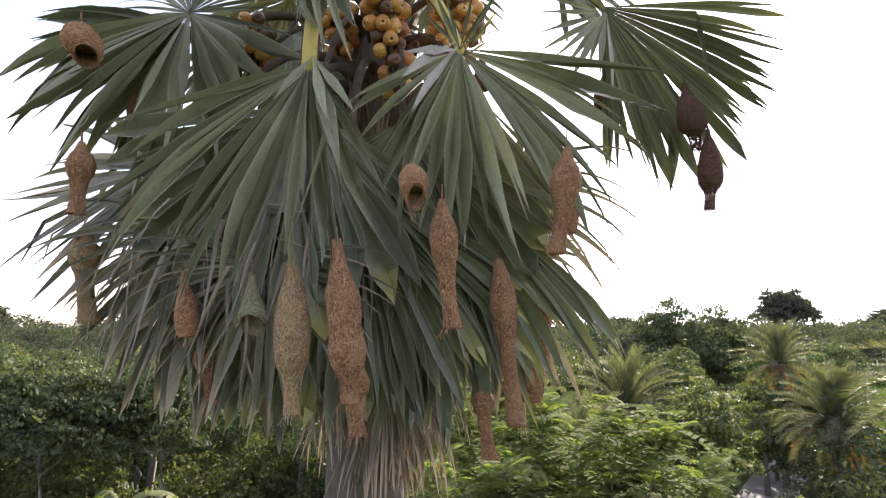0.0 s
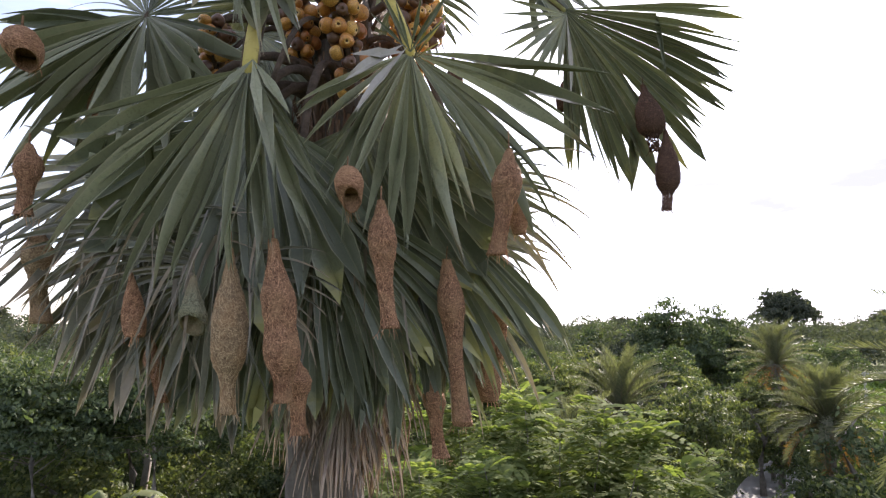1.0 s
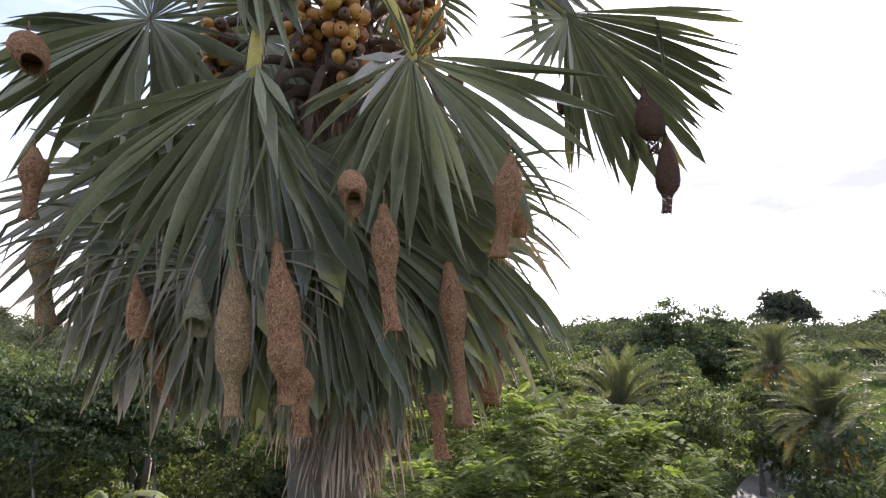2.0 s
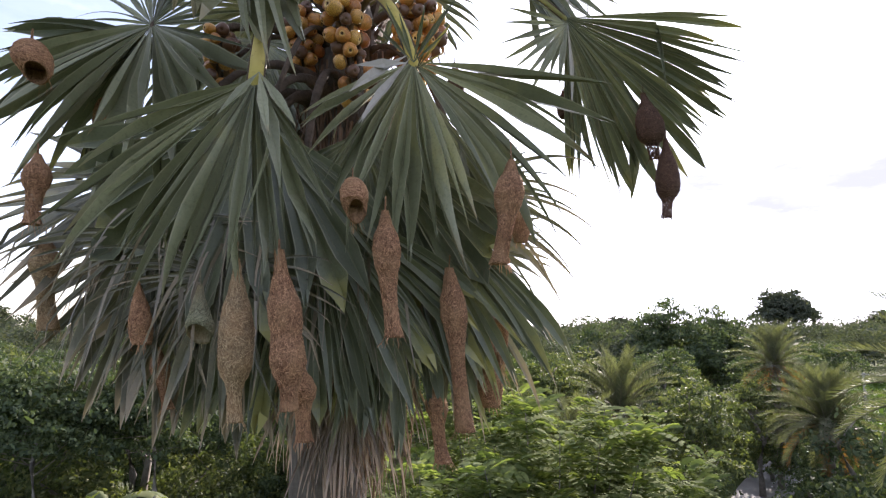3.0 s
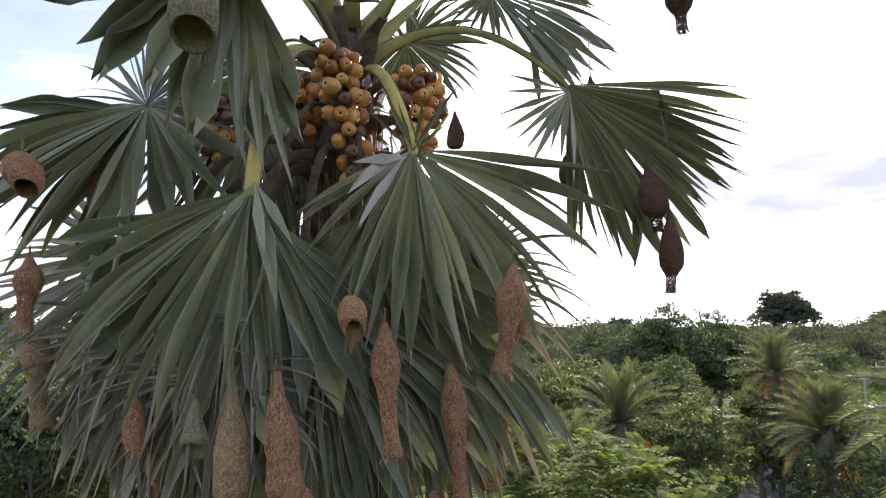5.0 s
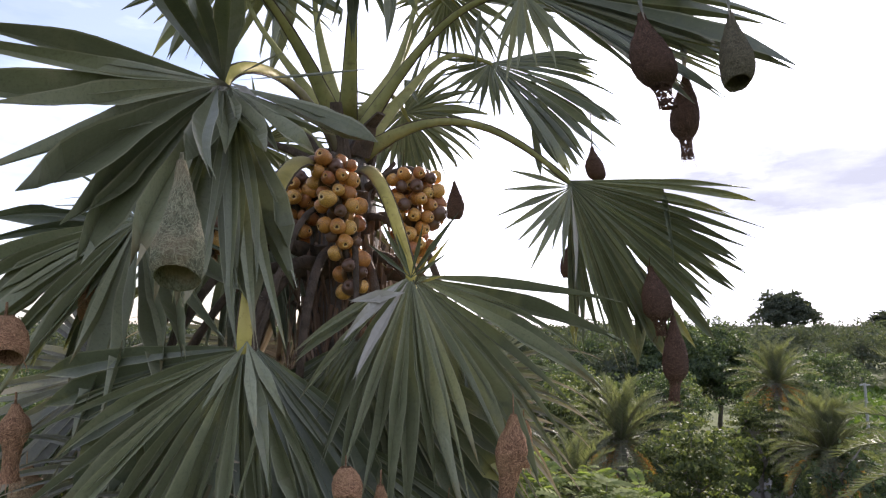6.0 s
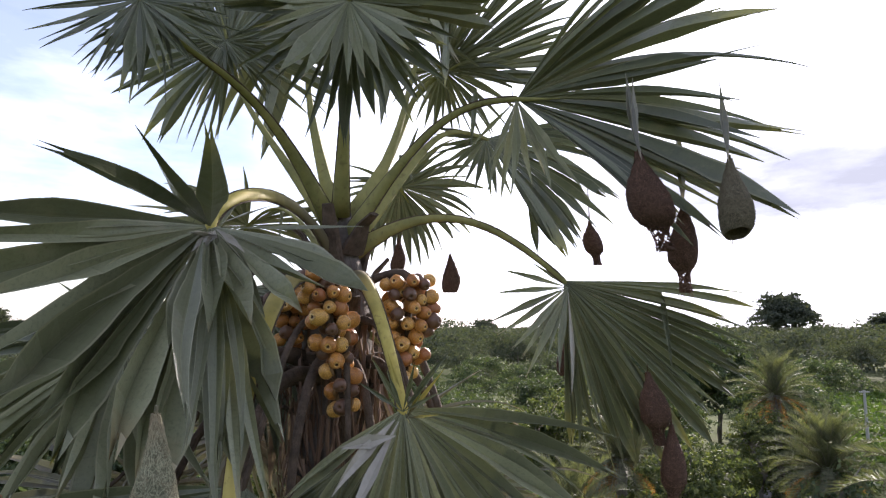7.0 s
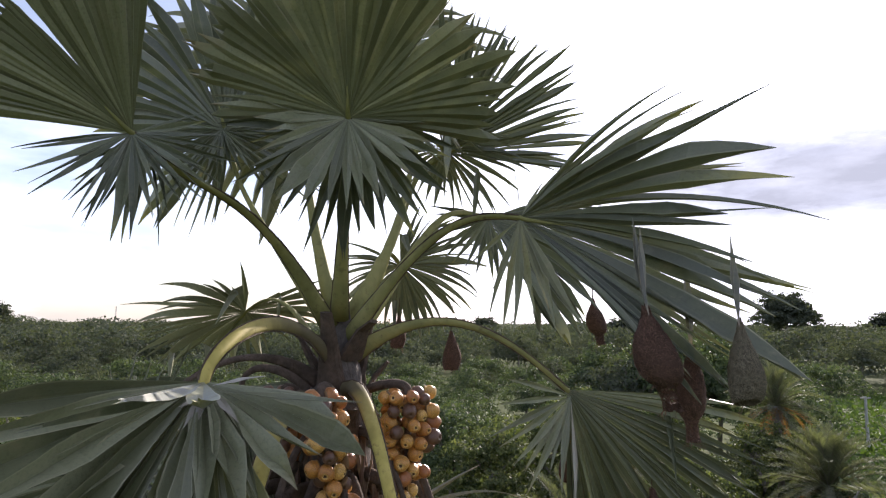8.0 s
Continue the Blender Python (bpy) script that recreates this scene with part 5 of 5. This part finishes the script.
def fruit_mesh(name, skin, seed):
    """A round fruit with a flat pale face, a dark pit and a calyx of thick scales."""
    rng = random.Random(seed)
    prof = [(0.0, 0.74, 2), (0.11, 0.74, 2), (0.19, 0.88, 1), (0.38, 0.93, 1), (0.56, 0.85, 0), (0.80, 0.62, 0), (0.99, 0.15, 0), (0.99, -0.25, 0), (0.78, -0.68, 0),
            (0.80, -0.72, 3), (0.62, -0.88, 3), (0.3, -0.98, 3), (0.0, -1.0, 3)]
    sides = 14
    verts, faces, slots = [], [], []
    for r, z, m in prof:
        for j in range(sides):
            f = 2 * math.pi * j / sides
            q = r * (1 + 0.05 * math.sin(3 * f + seed) + rng.uniform(-0.012, 0.012))
            if m == 3 and r > 0.5:
                q *= 1.06 + 0.12 * math.cos(3 * f)
            verts.append((q * math.cos(f), q * math.sin(f), z * 0.9))
    for i in range(len(prof) - 1):
        for j in range(sides):
            k = (j + 1) % sides
            faces.append((i * sides + j, (i + 1) * sides + j, (i + 1) * sides + k, i * sides + k))
            slots.append(prof[i + 1][2] if i > 1 else 2)
    me = bpy.data.meshes.new(name)
    me.from_pydata(verts, [], faces)
    for m in (skin, FRUIT_FACE if skin is FRUIT_SKIN else skin, FRUIT_PIT, CALYX):
        me.materials.append(m)
    me.polygons.foreach_set("material_index", slots)
    me.polygons.foreach_set("use_smooth", [True] * len(faces))
    me.update()
    return me


FRUITS = [fruit_mesh("fruit", FRUIT_SKIN, 1), fruit_mesh("fruit", FRUIT_SKIN, 2), fruit_mesh("fruit", FRUIT_SKIN, 3), fruit_mesh("fruit", FRUIT_DARK, 4)]


def fruit_bunch(top, bottom, width, count, seed, stem_z, size=0.047):
    """A hanging spike with round fruit packed along it."""
    rng = random.Random(seed)
    top, bottom = Vector(top), Vector(bottom)
    out = Vector((top.x - TX, top.y - TY, 0))
    out = out.normalized() if out.length > 0.02 else Vector((0, -1, 0))
    base = Vector((TX, TY, stem_z)) + out * 0.12
    pts = bezier(base, base + out * 0.1 + Vector((0, 0, 0.1)), top + Vector((0, 0, 0.1)), top, 10) + [top.lerp(bottom, q) for q in (0.33, 0.66, 1.0)]
    v, f = tube(pts, [0.03] * 11 + [0.024, 0.02, 0.012], 8)
    stalk = on_palm(mesh_object("fruit_stalk", v, f, BASE_BROWN, smooth=True))
    stalk["label"] = "thick hanging stalk loaded with ripe orange-yellow fruit"
    placed = []
    for i in range(count):
        for _ in range(60):
            s = rng.random()
            a = rng.uniform(0, 2 * math.pi)
            rad = width * (1 - 0.4 * max(0.0, 0.3 - s) - 0.95 * max(0.0, s - 0.4)) * rng.uniform(0.4, 1.0)
            o = Vector((math.cos(a), math.sin(a), 0))
            c = top.lerp(bottom, s) + o * rad
            if all((c - q).length > size * 1.62 for q in placed):
                break
        else:
            continue
        placed.append(c)
        aim = (o + Vector((rng.uniform(-0.4, 0.4), rng.uniform(-0.4, 0.4), rng.uniform(-0.7, 0.25)))).normalized()
        ob = new("fruit", FRUITS[3] if rng.random() < 0.22 else FRUITS[rng.randrange(3)])
        ob.parent = stalk
        q = aim.to_track_quat("Z", "Y").to_matrix().to_4x4()
        k = size * rng.uniform(0.78, 1.12)
        ob.matrix_parent_inverse = Matrix.Identity(4)
        ob.matrix_local = Matrix.Translation(c) @ q @ Matrix.Diagonal((k, k, k * rng.uniform(0.9, 1.28), 1))


fruit_bunch((-0.410, 3.600, 11.190), (-0.268, 3.620, 10.384), 0.13, 58, 1, 11.1)
fruit_bunch((0.072, 3.950, 11.179), (0.074, 3.900, 10.579), 0.17, 78, 2, 11.1)
fruit_bunch((-1.190, 3.850, 10.950), (-1.210, 3.850, 10.580), 0.12, 26, 3, 11.0)
fruit_bunch((-0.715, 4.000, 11.168), (-0.685, 4.000, 10.763), 0.13, 30, 4, 11.0)

# ---------------------------------------------------------------- woven nests
SHAPES = {
    "flask": [(0.0, 0.16), (0.08, 0.22), (0.2, 0.48), (0.32, 0.78), (0.45, 0.98), (0.56, 1.0), (0.66, 0.93), (0.72, 0.76), (0.77, 0.50), (0.82, 0.40), (0.92, 0.38), (1.0, 0.44)],
    "double": [(0.0, 0.26), (0.12, 0.36), (0.24, 0.62), (0.36, 0.94), (0.45, 0.92), (0.54, 0.82), (0.62, 0.9), (0.70, 1.0), (0.77, 0.86), (0.83, 0.62), (0.88, 0.50), (0.94, 0.48), (1.0, 0.52)],
    "tube": [(0.0, 0.2), (0.1, 0.42), (0.22, 0.85), (0.33, 1.0), (0.43, 0.88), (0.53, 0.62), (0.65, 0.5), (0.8, 0.48), (0.92, 0.54), (1.0, 0.66)],
    "long": [(0.0, 0.3), (0.1, 0.6), (0.2, 0.95), (0.3, 1.0), (0.4, 0.75), (0.5, 0.56), (0.65, 0.52), (0.8, 0.55), (1.0, 0.72)],
    "pear": [(0.0, 0.12), (0.1, 0.22), (0.25, 0.46), (0.42, 0.74), (0.6, 0.94), (0.76, 1.0), (0.88, 0.95), (0.96, 0.82), (1.0, 0.7)],
    "bell": [(0.0, 0.14), (0.15, 0.26), (0.35, 0.46), (0.55, 0.72), (0.75, 0.95), (0.9, 1.0), (1.0, 0.86)],
    "egg": [(0.0, 0.34), (0.1, 0.62), (0.25, 0.86), (0.45, 1.0), (0.65, 0.98), (0.82, 0.86), (0.94, 0.72), (1.0, 0.62)],
}
TUBE_FROM = {"flask": 0.78, "double": 0.86, "tube": 0.55, "long": 0.48}
nest_count = 0


def nest(top, bottom, width, shape, mat, label, mouth=(0.2, -1), tilt=0.0, cord=0.12, strands=4200, lace=False):
    """A woven hanging nest: hollow shell, entrance tube, loose weave and the cord that ties it to a leaf."""
    global nest_count
    nest_count += 1
    rng = random.Random(nest_count * 13)
    top, bottom = Vector(top), Vector(bottom)
    span = (bottom - top).length
    half = width / 2
    prof = SHAPES[shape]
    way = (bottom - top).normalized()
    a, b = Vector((1, 0, 0)), Vector((0, 1, 0))
    m_ang = math.atan2(mouth[1], mouth[0])
    ph = rng.uniform(0, 9)

    def radius(s):
        for (s0, r0), (s1, r1) in zip(prof, prof[1:]):
            if s <= s1:
                return half * (r0 + (r1 - r0) * smoothstep((s - s0) / (s1 - s0)) * 0.5 + (r1 - r0) * 0.5 * (s - s0) / (s1 - s0))
        return half * prof[-1][1]

    def at(s, f, lift=0.0):
        r = radius(s) * (1 + 0.09 * noise.noise((math.cos(f) * 1.3 + ph, math.sin(f) * 1.3, s * 4))) + lift
        p = top.lerp(bottom, s) - top + a * r * math.cos(f) + b * r * math.sin(f)
        p += a * half * 0.22 * math.sin(s * 3.1 + ph) * s
        p.z += tilt * half * math.cos(f - m_ang) * smoothstep((s - 0.55) / 0.45)
        return p

    def shell(s0, s1, rings, close_top, hollow):
        sides = 26
        v, f = [], []
        seq = [(s0 + (s1 - s0) * i / rings, 0.0) for i in range(rings + 1)]
        if hollow:
            seq += [(s1 - 0.004, -0.006)] + [(s1 - 0.3 * (s1 - s0) * i / 5 - 0.01, -0.009) for i in range(1, 6)]
        for s, lift in seq:
            for j in range(sides):
                q = at(s, 2 * math.pi * j / sides, lift)
                if lift == 0.0:
                    q += Vector((rng.uniform(-1, 1), rng.uniform(-1, 1), rng.uniform(-1, 1))) * 0.0022
                v.append(tuple(q))
        for i in range(len(seq) - 1):
            for j in range(sides):
                k = (j + 1) % sides
                f.append((i * sides + j, (i + 1) * sides + j, (i + 1) * sides + k, i * sides + k))
        f.append(tuple((len(seq) - 1) * sides + j for j in range(sides)))
        if close_top:
            f.append(tuple(range(sides))[::-1])
        return v, f

    cut = TUBE_FROM.get(shape, 0)
    v, f = shell(0.0, cut or 1.0, 34, True, not cut)
    body = mesh_object("weaver_nest", v, f, mat[0], smooth=True)
    body.location = top
    tagged(body, label, "bird nest", "woven nests hanging in the palm")
    if cut:
        v, f = shell(cut, 1.0, 14, False, True)
        if lace:
            f = [q for q in f if rng.random() > 0.38 or len(q) > 4]
        mesh_object("entrance_tube", v, f, mat[0], body, True)["label"] = "narrow woven entrance tube"
    v, f = [], []

    def ribbon(points, w):
        o = len(v)
        for i, p in enumerate(points):
            d = points[min(i + 1, len(points) - 1)] - points[max(i - 1, 0)]
            out = Vector((p.x, p.y, 0.02)).normalized()
            s = d.cross(out)
            s = s.normalized() * w if s.length > 1e-6 else Vector((w, 0, 0))
            v.append(tuple(p - s))
            v.append(tuple(p + s))
        for i in range(len(points) - 1):
            f.append((o + i * 2, o + i * 2 + 1, o + i * 2 + 3, o + i * 2 + 2))

    girth = half * 0.8
    for i in range(strands):
        s, an = rng.random() * 0.99, rng.uniform(0, 2 * math.pi)
        turn = rng.gauss(0.0, 0.75) + rng.choice((-0.5, 0.5, 1.57))
        ln = rng.uniform(0.009, 0.025) / 3
        ds, da = math.sin(turn) * ln / span, math.cos(turn) * ln / girth * rng.choice((-1, 1))
        lift = rng.uniform(0.0004, 0.0045)
        pts = []
        for q in range(4):
            pts.append(at(min(max(s, 0), 1), an, lift * (1.15 - abs(q - 1.5) / 1.5)))
            s, an = s + ds, an + da
            ds += rng.uniform(-0.5, 0.5) * ln / span
        ribbon(pts, rng.uniform(0.0004, 0.0009))
    for i in range(26):
        an = rng.uniform(0, 2 * math.pi)
        if tilt and math.cos(an - m_ang) > -0.2:
            continue
        p = at(1.0 if i % 3 else rng.uniform(0.3, 1), an, 0.002)
        o = Vector((math.cos(an), math.sin(an), 0))
        ln = rng.uniform(0.015, 0.05)
        ribbon([p, p + o * ln * 0.3 + Vector((0, 0, -ln * 0.5)), p + o * ln * rng.uniform(0, 0.9) + Vector((0, 0, -ln))], 0.0011)
    tagged(mesh_object("woven_grass", v, f, mat[1], body), kind="stuff")
    if cord:
        cord *= 1.0 if cord >= 0.25 else 0.45
        r0 = min(radius(0.0), 0.009)
        lean_x, lean_y = rng.uniform(-0.08, 0.08), rng.uniform(-0.05, 0.05)
        pts = [Vector((lean_x * cord * i / 5, lean_y * cord * i / 5, cord * i / 5)) for i in range(6)]
        pts[0].z = -0.02
        v, f = tube(pts, [r0, r0 * 0.7, r0 * 0.6, r0 * 0.62, r0 * 0.6, r0 * 0.5], 7, 0.5)
        mesh_object("hanging_cord", v, f, mat[0], body, True)
    return body


nest((-0.627, 2.600, 9.331), (-0.588, 2.580, 8.654), 0.145, "flask", NEST_STRAW, "straw-coloured flask nest with a short greenish entrance tube", cord=0.16)
nest((-0.429, 2.530, 9.359), (-0.363, 2.530, 8.706), 0.145, "double", NEST_BROWN, "reddish brown double-bellied nest woven of grass", cord=0.1)
nest((-0.406, 2.850, 8.877), (-0.358, 2.850, 8.532), 0.125, "tube", NEST_BROWN, "reddish brown nest half hidden behind another", cord=0.15)
nest((-0.129, 2.520, 9.660), (-0.100, 2.500, 9.515), 0.115, "egg", NEST_BROWN, "small brown nest with a dark open mouth", mouth=(0.1, -1), tilt=0.8, cord=0.1)
nest((-0.006, 2.680, 9.552), (0.036, 2.660, 8.996), 0.128, "tube", NEST_BROWN, "brown nest with a long leaning entrance tube", cord=0.14)
nest((0.571, 2.830, 9.822), (0.520, 2.830, 9.328), 0.14, "tube", NEST_BROWN, "reddish nest hanging from the tip of a leaf", cord=0.2)
nest((1.717, 3.980, 10.278), (1.713, 3.980, 9.749), 0.155, "flask", NEST_BACKLIT, "backlit nest coloured dark, with a lacy unfinished tube", cord=0.15, lace=True)
nest((1.587, 4.000, 10.596), (1.670, 4.000, 10.149), 0.185, "flask", NEST_BACKLIT, "brown nest against a hanging leaf, coloured dark for shade", cord=0.12, lace=True)
nest((1.171, 4.350, 10.856), (1.171, 4.350, 10.549), 0.165, "pear", NEST_BACKLIT, "pear-shaped unfinished nest under a leaf, coloured dark for shade", cord=0.3)
nest((-1.510, 2.500, 10.256), (-1.462, 2.450, 10.090), 0.15, "egg", NEST_BROWN, "brown nest with a wide open mouth", mouth=(0.3, -1), tilt=0.45, cord=0.12)
nest((-1.687, 2.870, 9.861), (-1.676, 2.870, 9.519), 0.13, "tube", NEST_BROWN, "brown nest with a frayed entrance tube", cord=0.12, lace=True)
nest((-1.877, 3.280, 9.507), (-1.840, 3.280, 9.021), 0.155, "long", NEST_STRAW, "long straw nest seen against the sky", cord=0.15)
nest((-1.236, 3.000, 9.264), (-1.186, 3.000, 8.956), 0.108, "pear", NEST_BROWN, "brown nest among hanging leaf points", cord=0.15)
nest((-1.210, 3.200, 8.937), (-1.147, 3.200, 8.631), 0.095, "tube", NEST_BROWN, "slim brown nest in the shade of the skirt", cord=0.15)
nest((-0.821, 2.720, 9.226), (-0.820, 2.700, 9.009), 0.118, "bell", NEST_GREEN, "greenish bell-shaped nest open at the bottom", mouth=(0.0, -1), tilt=0.75, cord=0.15)
nest((0.281, 3.200, 9.348), (0.374, 3.200, 8.519), 0.14, "long", NEST_BROWN, "long reddish nest with a hanging tube", cord=0.15)
nest((0.547, 3.950, 8.985), (0.557, 3.950, 8.550), 0.16, "pear", NEST_BROWN, "brown nest under the skirt of old leaves", cord=0.2)
nest((0.204, 3.500, 8.714), (0.257, 3.500, 8.305), 0.125, "long", NEST_BROWN, "brown nest low beside the trunk", cord=0.2)
nest((0.672, 3.300, 9.726), (0.662, 3.300, 9.494), 0.10, "egg", NEST_BROWN, "small dark nest behind another", cord=0.12)
nest((0.624, 3.900, 9.268), (0.629, 3.900, 8.813), 0.12, "tube", NEST_BROWN, "shaded brown nest among old leaves", cord=0.2)
nest((-0.458, 1.620, 10.664), (-0.432, 1.600, 10.340), 0.136, "bell", NEST_GREEN, "large straw nest with a green lower half and a round hole", mouth=(0.2, -1), tilt=0.45, cord=0.05)
nest((1.201, 2.800, 11.695), (1.294, 2.800, 11.231), 0.195, "flask", NEST_BACKLIT, "large reddish nest with a lacy tube, coloured dark for shade", cord=0.04, lace=True)
nest((1.500, 3.050, 11.512), (1.491, 3.050, 11.053), 0.14, "flask", NEST_BACKLIT, "flask nest with a lacy tube against the sky, coloured dark for backlight", cord=0.04, lace=True)
nest((1.562, 2.660, 11.625), (1.560, 2.640, 11.286), 0.145, "pear", NEST_SHADE, "grey-brown pear-shaped nest hanging from a leaf point, darkened for shade", mouth=(0, -1), tilt=0.3, cord=0.04)
nest((1.598, 5.500, 11.814), (1.642, 5.500, 11.423), 0.17, "flask", NEST_BACKLIT, "small nest hanging from a long strand, coloured dark for backlight", cord=0.45)
nest((0.355, 5.650, 11.532), (0.370, 5.650, 11.187), 0.165, "pear", NEST_BACKLIT, "pear-shaped nest behind the fruit, coloured dark for backlight", cord=0.35)
nest((-0.110, 5.600, 11.667), (-0.107, 5.600, 11.378), 0.13, "pear", NEST_BACKLIT, "small nest behind the crown, coloured dark for backlight", cord=0.3)
nest((-1.885, 3.750, 10.577), (-1.856, 3.750, 10.243), 0.14, "pear", NEST_BROWN, "brown nest half covered by a leaf", cord=0.15)
